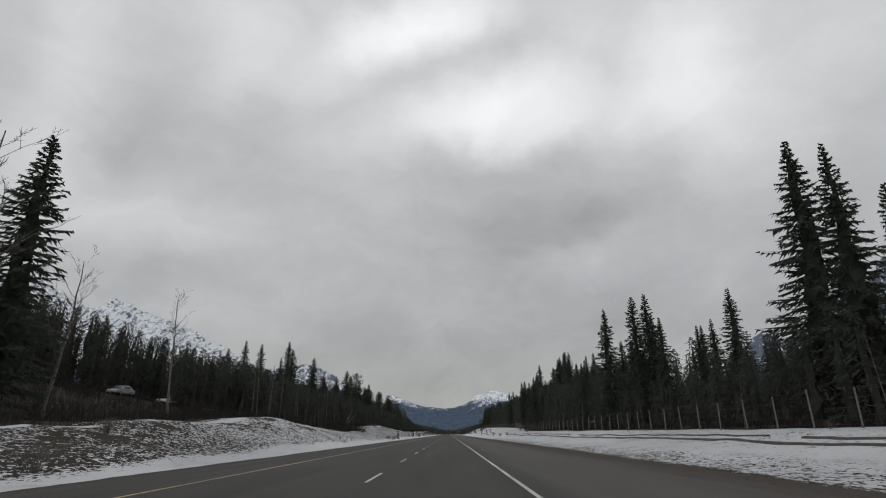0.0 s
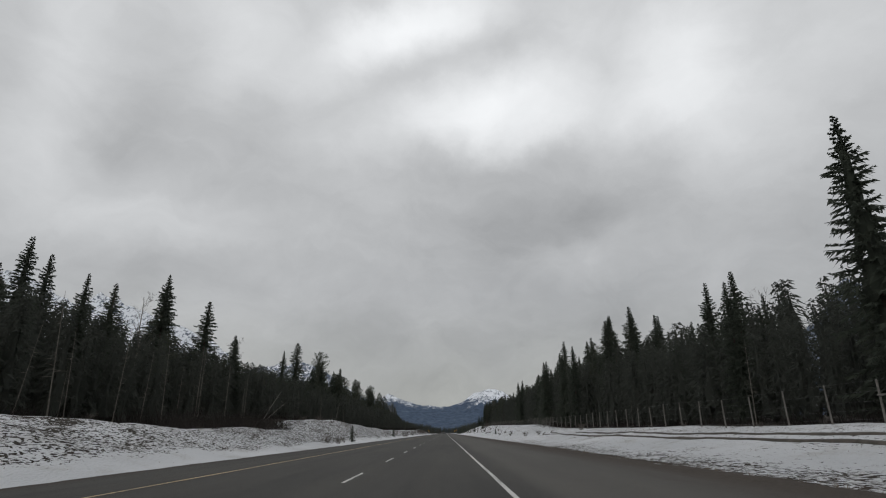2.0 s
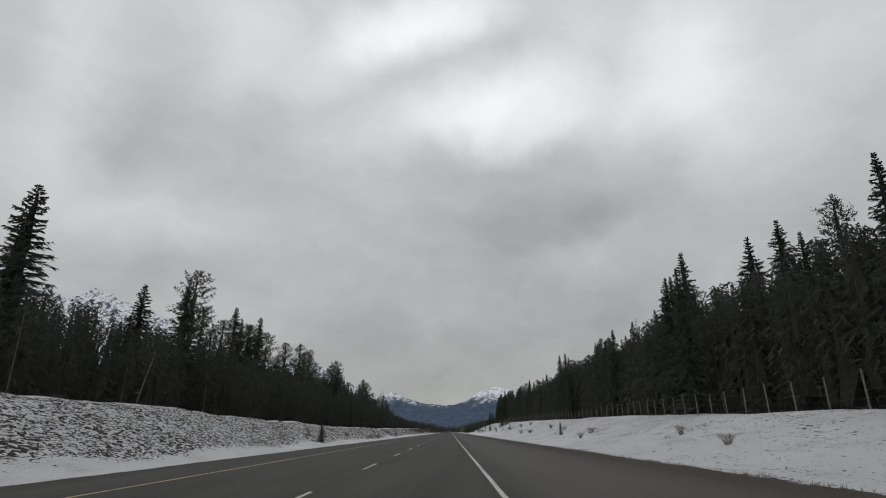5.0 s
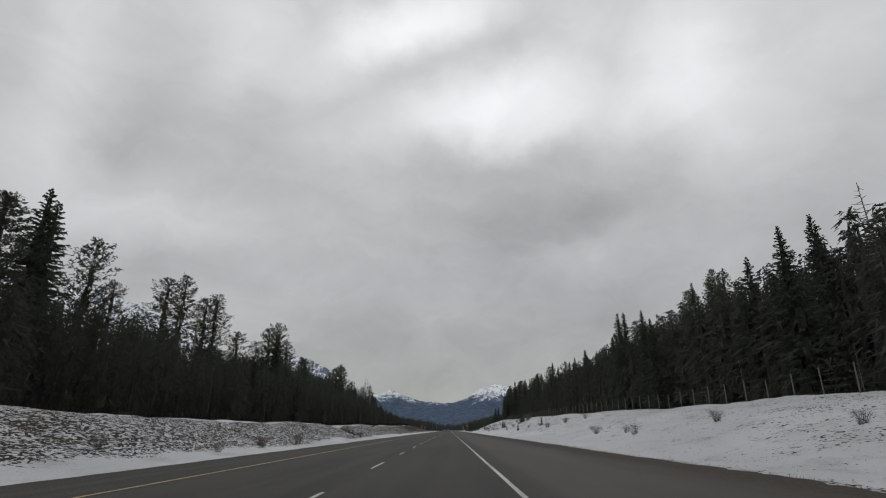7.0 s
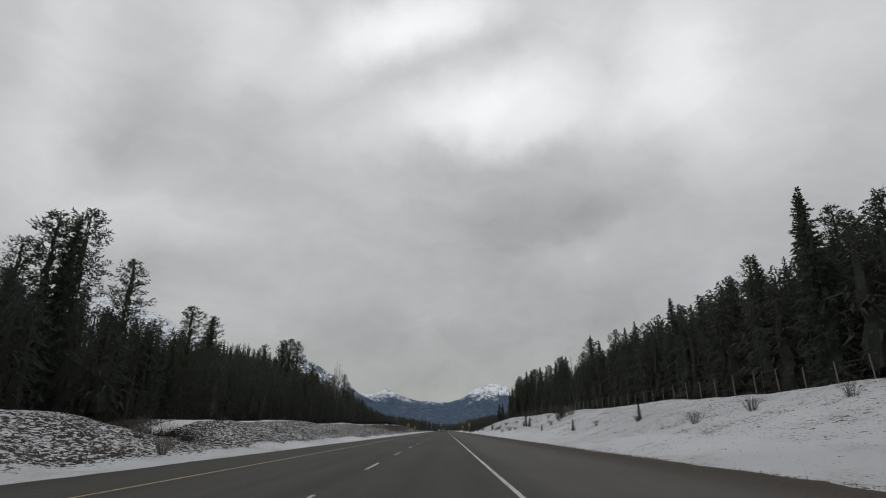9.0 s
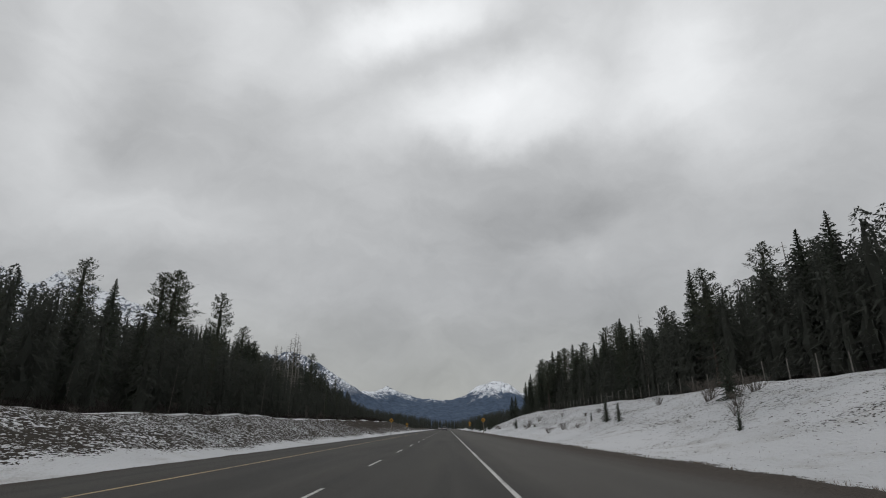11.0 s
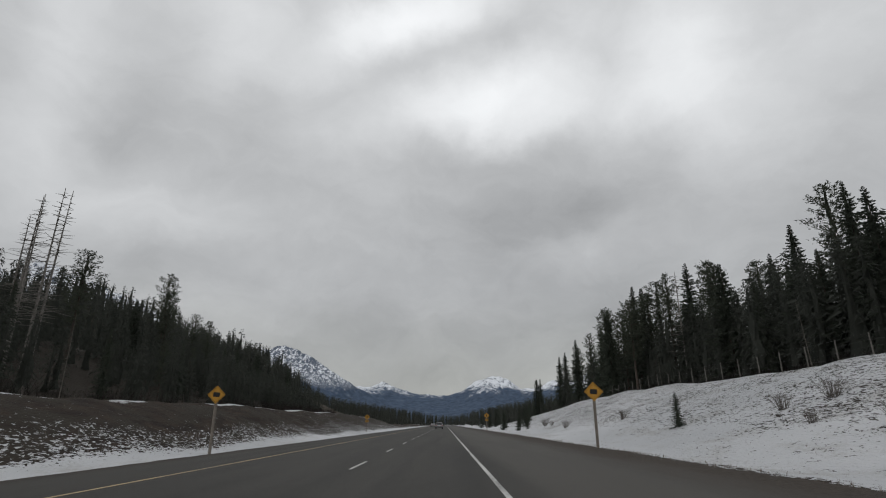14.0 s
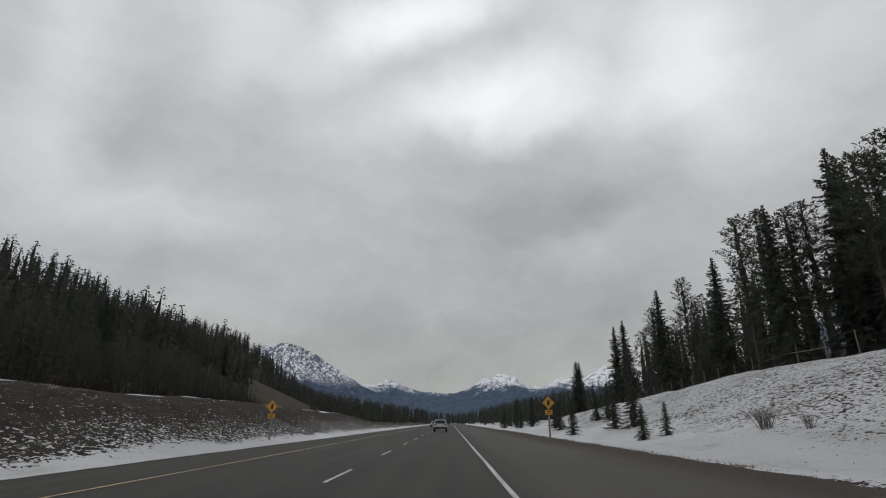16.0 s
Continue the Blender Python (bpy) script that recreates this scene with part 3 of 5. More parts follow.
def spray_mesh(name, height, width, base, kind, seed, mat, boughs, twigs, thick=1.0):
    """A spruce or pine crown ten metres tall: tiers of boughs, each a feathered spray of short needle twigs, over a close dark heart."""
    made = Needles(seed)
    r = made.r
    lobes = r.uniform(0.84, 1.12, 12)
    pine = kind == "pine"
    for k in range(boughs):
        u = (k + r.uniform(0, 1)) / boughs
        u = u ** (0.9 if pine else 0.86)
        z = base + (height - base) * u
        top = 1 - u
        lobe = lobes[int(u * 11.99)]
        turn = k * 2.4 + r.uniform(-0.5, 0.5)
        out = np.array((math.cos(turn), math.sin(turn), 0.0))
        across = np.array((-out[1], out[0], 0.0))
        if kind == "spruce":
            long = width * (0.05 + 0.95 * top ** 0.82) * r.uniform(0.62, 1.10) * lobe
            rise, droop, tip_up = 0.10 + 0.9 * u ** 3, 0.55 * r.uniform(0.5, 1.2), 0.22
        elif kind == "narrow":
            long = width * (0.04 + 0.96 * min(1.0, top * 1.35) ** 0.9) * r.uniform(0.55, 1.12) * lobe
            rise, droop, tip_up = 0.05 + 0.95 * u ** 3, 0.60 * r.uniform(0.5, 1.2), 0.25
        else:
            if r.random() < 0.12:
                continue
            long = width * (0.14 + 0.86 * min(1.0, top * 2.4) ** 0.7 * (1 - 0.3 * top)) * r.uniform(0.45, 1.15) * lobe
            rise, droop, tip_up = 0.15 + 0.65 * u * r.uniform(0.4, 1.2), 0.25, 0.30

        def limb(q):
            q = np.asarray(q)[:, None]
            return np.array((0, 0, z)) + out * long * q + np.array((0, 0, 1.0)) * long * (rise * q - droop * q * q + tip_up * q ** 4) + across * long * 0.12 * lobe * q * q
        made.twigs(limb([0.0]), limb([0.6]), 0.02)
        if pine:
            # short needle brushes, thickest towards the end of the bough
            count = 8 + int(twigs * min(1.3, long / width))
            q = 1.05 - 0.75 * r.random(count) ** 1.4
            p = limb(q) + r.normal(0, 0.04 + 0.04 * long, (count, 3))
            d = unit(r.normal(0, 0.75, (count, 3)) + out * 0.6 + np.array((0, 0, 0.55)))
            made.twigs(p, p + d * r.uniform(0.10, 0.20, (count, 1)), thick * r.uniform(0.020, 0.040, count))
        else:
            count = 3 + int(twigs * (0.25 + 0.75 * long / width))
            q = 0.18 + 0.82 * (np.arange(count) + r.uniform(0, 1, count)) / count
            p = limb(q)
            way = np.where(np.arange(count) % 2, 1.0, -1.0)[:, None]
            reach = ((0.045 + 0.085 * min(1.0, top * 4) + 0.22 * long * (1.05 - q)) * r.uniform(0.7, 1.25, count))[:, None]
            e = p + across * way * reach * r.uniform(0.2, 0.9, (count, 1)) + out * reach * 0.75 + np.array((0, 0, 1.0)) * reach * r.uniform(-1.1, 0.3, (count, 1))
            made.twigs(p, e, thick * r.uniform(0.030, 0.060, count))
            made.twigs(limb([0.55]), limb([1.04]), 0.04 * thick)

    def radius(q):
        top = 1 - q
        if kind == "spruce":
            return width * 0.24 * top ** 0.9
        if kind == "narrow":
            return width * 0.26 * min(1.0, top * 1.45) ** 0.9
        return width * 0.12 * min(1.0, top * 2.2) ** 0.7
    made.heart(base, height, radius, 20, 8, 0.45 if pine else 0.15)
    return made.mesh(name, mat)


def trunk_mesh(name, height, radius, mat, seed, stubs=0):
    bm = bmesh.new()
    r = random.Random(seed)
    steps, lean = 5, r.uniform(-0.012, 0.012)
    pts = [(lean * height * (i / steps) ** 2, 0, height * i / steps) for i in range(steps + 1)]
    for i in range(steps):
        rod(bm, (pts[i][0], pts[i][1], pts[i][2] - (0.4 if i == 0 else 0.02)), pts[i + 1], radius * (1 - i / steps) + 0.012, radius * (1 - (i + 1) / steps) + 0.012, 7)
    for k in range(stubs):
        z = height * r.uniform(0.25, 0.97)
        a = r.uniform(0, 6.283)
        long = (0.25 + 1.1 * (1 - z / height)) * r.uniform(0.4, 1.1)
        x = lean * height * (z / height) ** 2
        rod(bm, (x, 0, z), (x + long * math.cos(a), long * math.sin(a), z + long * r.uniform(-0.25, 0.3)), 0.022, 0.006, 4)
    me = bpy.data.meshes.new(name)
    bm.to_mesh(me)
    bm.free()
    me.materials.append(mat)
    return me


def bare_tree_mesh(name, height, radius, seed, mat, spread=0.30):
    """A leafless tree: a slim tapering trunk, upswept limbs and a haze of fine twigs."""
    bm = bmesh.new()
    r = random.Random(seed)
    lean = Vector((r.uniform(-0.03, 0.03), r.uniform(-0.03, 0.03), 1))
    steps = 9
    spine = [Vector((0, 0, -0.3))]
    for i in range(steps):
        spine.append(spine[-1] + (lean + Vector((r.gauss(0, 0.03), r.gauss(0, 0.03), 0))) * (height + 0.3) / steps)
    for i in range(steps):
        rod(bm, spine[i], spine[i + 1], radius * (1 - i / steps) + 0.012, radius * (1 - (i + 1) / steps) + 0.012, 6)

    def grow(a, d, long, rad, level):
        mid = a + d * long * 0.5
        b = mid + (d + Vector((r.gauss(0, 0.12), r.gauss(0, 0.12), 0.22))).normalized() * long * 0.5
        rod(bm, a, mid, rad, rad * 0.75, 4 if level < 2 else 3)
        rod(bm, mid, b, rad * 0.75, rad * 0.4, 4 if level < 2 else 3)
        if level >= 3:
            return
        for k in range(4 if level < 2 else 3):
            s = r.uniform(0.25, 1.0)
            side = Vector((r.gauss(0, 1), r.gauss(0, 1), r.gauss(0, 0.4))).normalized() * r.uniform(0.45, 0.8)
            grow(a.lerp(b, s), (d + side + Vector((0, 0, 0.2))).normalized(), long * r.uniform(0.30, 0.52), max(0.006, rad * 0.5), level + 1)

    for k in range(17):
        s = 0.38 + 0.6 * (k + r.random()) / 17
        i = min(steps - 1, int(s * steps))
        a = spine[i].lerp(spine[i + 1], s * steps - i)
        turn = r.uniform(0, 6.283)
        d = Vector((math.cos(turn) * spread * 1.9, math.sin(turn) * spread * 1.9, 1)).normalized()
        grow(a, d, height * r.uniform(0.10, 0.22) * (1.15 - 0.75 * (s - 0.38)), radius * 0.34 * (1.2 - s), 1)
    me = bpy.data.meshes.new(name)
    bm.to_mesh(me)
    bm.free()
    me.materials.append(mat)
    return me


LABELS = {
    "spruce": "tall dark green spruce with drooping layered boughs",
    "narrow": "slender dark spruce with a pointed narrow crown",
    "pine": "lodgepole pine with open clumped needles and bare lower trunk",
    "young": "small young spruce standing in the snow",
    "snag": "dead grey conifer with bare broken branches",
    "aspen": "leafless aspen with pale trunk and fine twigs",
}


def conifer_kind(kind, seed, full=1.0):
    """Crown and trunk meshes of one variant, ten metres tall; full: how many boughs, against the best."""
    some, thick = (full + 1) / 2, 1.0 if full == 1 else 1.5
    if kind == "spruce":
        return (spray_mesh("crown", 10, 1.65, 0.3, "spruce", seed, SPRUCE, int(215 * full), int(29 * some), thick), trunk_mesh("trunk", 9.9, 0.11, BARK, seed))
    if kind == "narrow":
        return (spray_mesh("crown", 10, 1.55, 0.3, "narrow", seed, SPRUCE, int(210 * full), int(26 * some), thick), trunk_mesh("trunk", 9.9, 0.09, BARK, seed))
    if kind == "young":
        return (spray_mesh("crown", 10, 2.7, 0.2, "spruce", seed, SPRUCE, 110, 30, 2.2), trunk_mesh("trunk", 9.7, 0.22, BARK, seed))
    return (spray_mesh("crown", 10, 1.10, 3.4, "pine", seed, PINE, int(105 * full), int(50 * some), thick), trunk_mesh("trunk", 9.8, 0.085, BARK, seed, 26))


STOCK = {kind: [conifer_kind(kind, 40 + 7 * i + len(kind)) for i in range(count)] for kind, count in (("spruce", 4), ("narrow", 4), ("pine", 4), ("young", 2))}
PLAIN_STOCK = {kind: [conifer_kind(kind, 140 + 7 * i + len(kind), 0.6) for i in range(3)] for kind in ("spruce", "narrow", "pine")}
SNAGS = [trunk_mesh("trunk", 10, 0.066, DEADWOOD, 70 + i, 84) for i in range(3)]
ASPENS = [bare_tree_mesh("trunk_and_limbs", 10, 0.085, 90 + i, PALE_BARK) for i in range(3)]


def tree(kind, x, y, height, pick=0, turn=0.0, wide=1.0, stock=STOCK):
    """A tree as a thing: an empty at its foot with trunk and crown."""
    name = {"spruce": "spruce_tree", "narrow": "spruce_tree", "pine": "pine_tree", "young": "young_spruce", "snag": "dead_tree", "aspen": "bare_aspen"}[kind]
    foot = new(name)
    foot.location = (x, y, ground_z(x, y) - 0.05)
    foot.rotation_euler[2] = turn
    s = height / 10
    foot.scale = (s * wide, s * wide, s)
    if kind == "snag":
        pieces = [("trunk", SNAGS[pick % len(SNAGS)])]
    elif kind == "aspen":
        pieces = [("trunk", ASPENS[pick % len(ASPENS)])]
    else:
        crown, trunk = stock[kind][pick % len(stock[kind])]
        pieces = [("crown", crown), ("trunk", trunk)]
    for piece, me in pieces:
        new(piece, me).parent = foot
    return tagged(foot, LABELS[kind], "tree", "trees along the highway")


def fence_x(y):
    return float(along(y, [(-50, 23.0), (200, 24.0), (240, 28.5), (290, 33.0), (506, 35.0), (600, 36.2), (700, 38.0), (900, 38.0)]))


# the trees that stand out along the skyline: kind, x, y, height
RIGHT_A = [
    ("spruce", 33.0, 38.5, 18.1),
    ("narrow", 33.0, 43.7, 24.8),
    ("narrow", 33.0, 48.3, 27.7),
    ("narrow", 35.0, 73.8, 14.4),
    ("narrow", 39.1, 75.7, 19.1),
    ("narrow", 38.0, 84.8, 15.4),
    ("narrow", 33.0, 86.9, 17.4),
    ("narrow", 33.0, 90.4, 18.3),
    ("spruce", 31.0, 93.1, 22.5),
    ("spruce", 34.0, 94.8, 23.3),
    ("narrow", 34.0, 104.3, 16.5),
    ("narrow", 29.9, 106.8, 23.4),
    ("narrow", 34.0, 110.7, 17.4),
    ("narrow", 54.1, 117.0, 20.9),
    ("spruce", 29.1, 125.8, 14.8),
    ("spruce", 34.0, 133.0, 17.9),
    ("aspen", 40.0, 137.5, 15.5),
    ("narrow", 33.7, 139.1, 18.1),
    ("narrow", 38.0, 148.4, 17.1),
    ("narrow", 40.0, 158.1, 16.3),
    ("narrow", 37.0, 164.4, 18.7),
    ("narrow", 38.0, 168.3, 19.7),
    ("spruce", 38.4, 181.5, 22.7),
    ("aspen", 44.0, 184.0, 16.5),
    ("narrow", 43.0, 185.6, 18.1),
    ("narrow", 40.0, 187.2, 25.4),
    ("narrow", 28.5, 194.9, 18.2),
    ("narrow", 38.9, 201.0, 25.0),
]
RIGHT_B = [
    ("spruce", 31.1, 203.7, 16.4),
    ("narrow", 28.8, 208.3, 17.4),
    ("narrow", 41.9, 212.1, 26.7),
    ("spruce", 44.5, 216.9, 28.5),
    ("narrow", 46.0, 217.0, 23.3),
    ("narrow", 46.3, 222.3, 30.0),
    ("narrow", 56.6, 222.6, 22.2),
    ("spruce", 56.1, 230.3, 26.9),
    ("narrow", 39.2, 232.3, 19.6),
    ("pine", 44.0, 232.5, 23.4),
    ("narrow", 45.5, 245.5, 25.8),
    ("spruce", 31.1, 247.4, 19.9),
    ("narrow", 34.0, 258.3, 21.2),
    ("narrow", 52.2, 264.5, 29.6),
    ("pine", 42.0, 265.9, 21.3),
    ("narrow", 42.0, 268.6, 24.1),
    ("narrow", 44.0, 273.3, 29.9),
    ("narrow", 43.0, 277.2, 26.2),
    ("spruce", 43.0, 281.9, 23.3),
    ("narrow", 43.0, 287.2, 21.6),
    ("snag", 42.0, 296.0, 21.8),
    ("narrow", 39.5, 306.8, 20.9),
    ("spruce", 45.5, 309.2, 23.1),
    ("narrow", 40.1, 315.6, 19.6),
    ("pine", 44.0, 332.9, 22.4),
    ("pine", 46.9, 335.3, 22.7),
    ("narrow", 45.0, 343.3, 22.8),
    ("narrow", 36.2, 343.4, 16.5),
]
RIGHT_C = [
    ("spruce", 50.5, 347.2, 24.9),
    ("narrow", 38.1, 352.4, 19.7),
    ("pine", 49.4, 354.7, 23.7),
    ("pine", 43.0, 364.5, 19.4),
    ("narrow", 38.8, 370.0, 22.5),
    ("pine", 45.0, 371.4, 18.2),
    ("pine", 44.0, 372.4, 20.8),
    ("spruce", 41.9, 375.0, 23.6),
    ("narrow", 41.8, 385.5, 19.3),
    ("pine", 44.6, 391.5, 20.5),
    ("narrow", 46.3, 400.4, 20.0),
    ("spruce", 41.5, 413.7, 19.4),
    ("narrow", 45.0, 443.7, 20.3),
    ("narrow", 44.0, 448.2, 19.6),
    ("snag", 44.0, 451.2, 18.9),
    ("pine", 44.0, 456.0, 20.1),
    ("pine", 40.0, 466.1, 19.4),
    ("narrow", 45.1, 475.5, 20.5),
    ("narrow", 43.0, 476.9, 22.3),
    ("pine", 44.6, 494.1, 18.8),
    ("narrow", 40.8, 503.7, 17.3),
    ("snag", 43.0, 504.2, 19.4),
    ("pine", 41.3, 511.1, 17.7),
    ("narrow", 42.6, 516.5, 18.6),
    ("narrow", 43.0, 518.4, 21.2),
    ("pine", 44.0, 525.2, 20.9),
    ("spruce", 47.3, 531.6, 22.3),
    ("narrow", 44.0, 537.4, 18.8),
]
RIGHT_D = [
    ("narrow", 45.1, 541.4, 21.1),
    ("pine", 47.9, 547.8, 23.6),
    ("narrow", 45.0, 551.6, 19.6),
    ("narrow", 51.2, 566.6, 19.9),
    ("spruce", 43.1, 567.2, 18.7),
    ("pine", 44.6, 572.0, 19.7),
    ("pine", 56.5, 578.9, 21.9),
    ("narrow", 48.3, 580.7, 22.3),
    ("narrow", 46.0, 584.8, 23.7),
    ("snag", 43.9, 585.3, 22.3),
    ("pine", 50.7, 585.9, 24.1),
    ("pine", 44.0, 589.9, 22.9),
    ("pine", 37.9, 595.4, 19.0),
    ("pine", 46.0, 599.9, 23.7),
    ("pine", 44.0, 600.6, 21.3),
    ("narrow", 42.0, 603.8, 24.1),
    ("spruce", 45.1, 606.5, 24.3),
    ("pine", 42.0, 609.5, 20.0),
    ("narrow", 37.3, 609.5, 19.9),
    ("pine", 42.0, 612.8, 20.6),
    ("pine", 39.1, 614.2, 21.0),
    ("pine", 40.5, 621.7, 23.3),
    ("narrow", 43.0, 634.7, 21.7),
    ("pine", 43.2, 647.8, 22.0),
    ("narrow", 40.0, 652.5, 21.3),
    ("pine", 44.2, 666.7, 20.8),
    ("narrow", 44.8, 690.0, 23.4),
    ("narrow", 43.0, 692.0, 22.3),
]
RIGHT_E = [
    ("spruce", 37.9, 717.0, 16.9),
    ("narrow", 41.5, 728.3, 18.0),
]
LEFT_A = [
    ("aspen", -34.0, 32.6, 19.7),
    ("spruce", -38.0, 42.1, 24.4),
    ("aspen", -36.0, 46.0, 14.1),
    ("aspen", -37.1, 68.9, 15.0),
    ("narrow", -45.0, 122.3, 18.5),
    ("narrow", -42.0, 127.8, 16.4),
    ("spruce", -56.9, 132.5, 18.7),
    ("narrow", -42.0, 133.0, 16.7),
    ("narrow", -54.8, 138.0, 21.6),
    ("aspen", -46.0, 148.2, 17.7),
    ("spruce", -47.1, 154.5, 21.9),
    ("spruce", -42.0, 159.1, 19.5),
    ("narrow", -49.9, 159.5, 24.0),
    ("spruce", -41.1, 170.5, 14.2),
    ("spruce", -42.0, 172.3, 15.2),
    ("aspen", -44.0, 179.1, 14.8),
    ("spruce", -44.5, 225.3, 22.5),
    ("narrow", -50.0, 230.8, 20.9),
    ("spruce", -45.4, 249.1, 18.3),
    ("spruce", -45.2, 261.4, 22.0),
    ("pine", -48.0, 269.2, 26.3),
    ("pine", -51.0, 280.0, 22.0),
    ("pine", -53.0, 289.2, 19.0),
    ("narrow", -46.8, 289.6, 22.0),
    ("pine", -46.0, 293.4, 20.9),
    ("pine", -47.0, 294.5, 21.4),
    ("pine", -53.0, 294.5, 22.2),
    ("spruce", -46.0, 298.5, 24.1),
]
LEFT_B = [
    ("pine", -48.4, 311.2, 22.3),
    ("pine", -45.0, 311.3, 16.7),
    ("spruce", -59.5, 316.8, 30.0),
    ("pine", -44.0, 327.4, 22.1),
    ("snag", -43.0, 331.2, 19.9),
    ("pine", -50.3, 333.8, 23.2),
    ("pine", -46.0, 339.9, 21.3),
    ("pine", -45.1, 342.1, 22.6),
    ("pine", -48.2, 361.6, 20.0),
    ("pine", -46.0, 367.4, 17.9),
    ("pine", -43.5, 368.4, 21.2),
    ("narrow", -41.4, 368.6, 21.2),
    ("pine", -43.0, 372.3, 23.1),
    ("pine", -44.0, 384.1, 20.3),
    ("pine", -43.5, 401.6, 17.6),
    ("spruce", -49.5, 422.8, 19.3),
    ("pine", -52.1, 429.5, 20.4),
    ("pine", -46.0, 445.8, 17.1),
    ("narrow", -50.0, 458.4, 17.5),
    ("pine", -48.0, 467.5, 21.0),
    ("pine", -46.0, 467.7, 21.6),
    ("pine", -52.2, 481.3, 20.7),
    ("narrow", -50.5, 490.5, 15.7),
    ("spruce", -45.6, 501.4, 15.2),
    ("pine", -53.7, 503.6, 24.4),
    ("pine", -48.0, 503.9, 17.7),
    ("narrow", -47.5, 510.6, 14.9),
    ("snag", -47.2, 525.5, 16.0),
]
LEFT_C = [
    ("pine", -54.0, 528.3, 15.5),
    ("snag", -48.0, 533.2, 16.4),
    ("snag", -50.0, 535.7, 16.6),
    ("narrow", -50.1, 536.4, 13.9),
    ("snag", -43.7, 536.9, 19.0),
    ("snag", -48.2, 541.9, 19.4),
    ("snag", -49.0, 542.0, 16.9),
    ("snag", -46.0, 542.1, 21.3),
    ("snag", -48.0, 545.7, 21.8),
    ("pine", -50.3, 554.6, 15.3),
    ("spruce", -48.7, 565.4, 11.1),
    ("pine", -47.5, 572.5, 14.5),
    ("pine", -50.0, 576.2, 17.8),
    ("pine", -48.8, 585.5, 12.9),
    ("pine", -48.0, 589.9, 12.7),
    ("narrow", -58.0, 615.2, 10.0),
    ("spruce", -47.7, 618.5, 10.6),
    ("narrow", -60.0, 628.1, 12.1),
    ("spruce", -62.0, 641.9, 13.7),
    ("pine", -71.9, 648.2, 15.0),
    ("narrow", -60.0, 651.8, 13.5),
    ("narrow", -60.0, 688.1, 9.8),
]
STANDOUT = [RIGHT_A, RIGHT_B, RIGHT_C, RIGHT_D, RIGHT_E, LEFT_A, LEFT_B, LEFT_C]
taken = []
for rows in STANDOUT:
    for i, (kind, x, y, height) in enumerate(rows):
        tree(kind, x, y, height, i, rng.uniform(0, 6.28), rng.uniform(1.2, 1.6) if (x < 0 or y > 450) and kind != "narrow" else rng.uniform(1.0, 1.25))
        taken.append((x, y))


def clear(x, y, gap):
    return all((x - a) ** 2 + (y - b) ** 2 > gap * gap for a, b in taken)


def left_front(y):
    """Where the forest on the left begins."""
    return float(along(y, [(0, -55.0), (92, -55.0), (103, -35.5), (530, -35.5), (560, -31.5), (630, -33.0), (655, -40.0), (700, -56.0)]))


def canopy(x, y, u):
    """Height of an ordinary tree at that place: the closed canopy stays well under the trees that stand out."""
    if x > 0:
        slope = float(along(y, [(0, 0.37), (50, 0.34), (74, 0.27), (105, 0.28), (130, 0.41), (260, 0.52), (420, 0.51), (480, 0.48), (560, 0.47), (640, 0.49), (720, 0.45)]))
    else:
        slope = float(along(y, [(0, 0.32), (60, 0.315), (150, 0.310), (260, 0.33), (310, 0.33), (420, 0.335), (480, 0.35), (560, 0.39), (585, 0.375), (600, 0.34), (620, 0.31), (640, 0.26), (660, 0.23), (690, 0.20), (710, 0.16)]))
        # past the bend of the bank the front row is low and the hillside behind it carries the skyline
        slope *= 1 - 0.27 * float(ease((y - 480) / 60.0)) * (1 - float(np.clip((-x - 38) / 22.0, 0, 1)))
    top = 1.15 + slope * (0.80 + 0.22 * u) * (abs(x) + 1.2)
    return max(2.5, min(24.0, top - ground_z(x, y)))


# the edge of the forest on both sides, tree by tree
for side in (1, -1):
    y = 4.0
    while y < (600 if side > 0 else 660):
        y += rng.uniform(5.0, 11.0)
        x = max(31.0, fence_x(y) + 6.5) + rng.uniform(0, 8.0) if side > 0 else left_front(y) - rng.uniform(1.5, 10.5)
        if not clear(x, y, 2.2):
            continue
        kind = rng.choice(["narrow", "narrow", "spruce", "pine", "narrow", "pine"])
        height = canopy(x, y, rng.uniform(0.5, 1.0))
        tree(kind, x, y, height, int(rng.integers(9)), rng.uniform(0, 6.28), rng.uniform(0.95, 1.3), PLAIN_STOCK)
        taken.append((x, y))


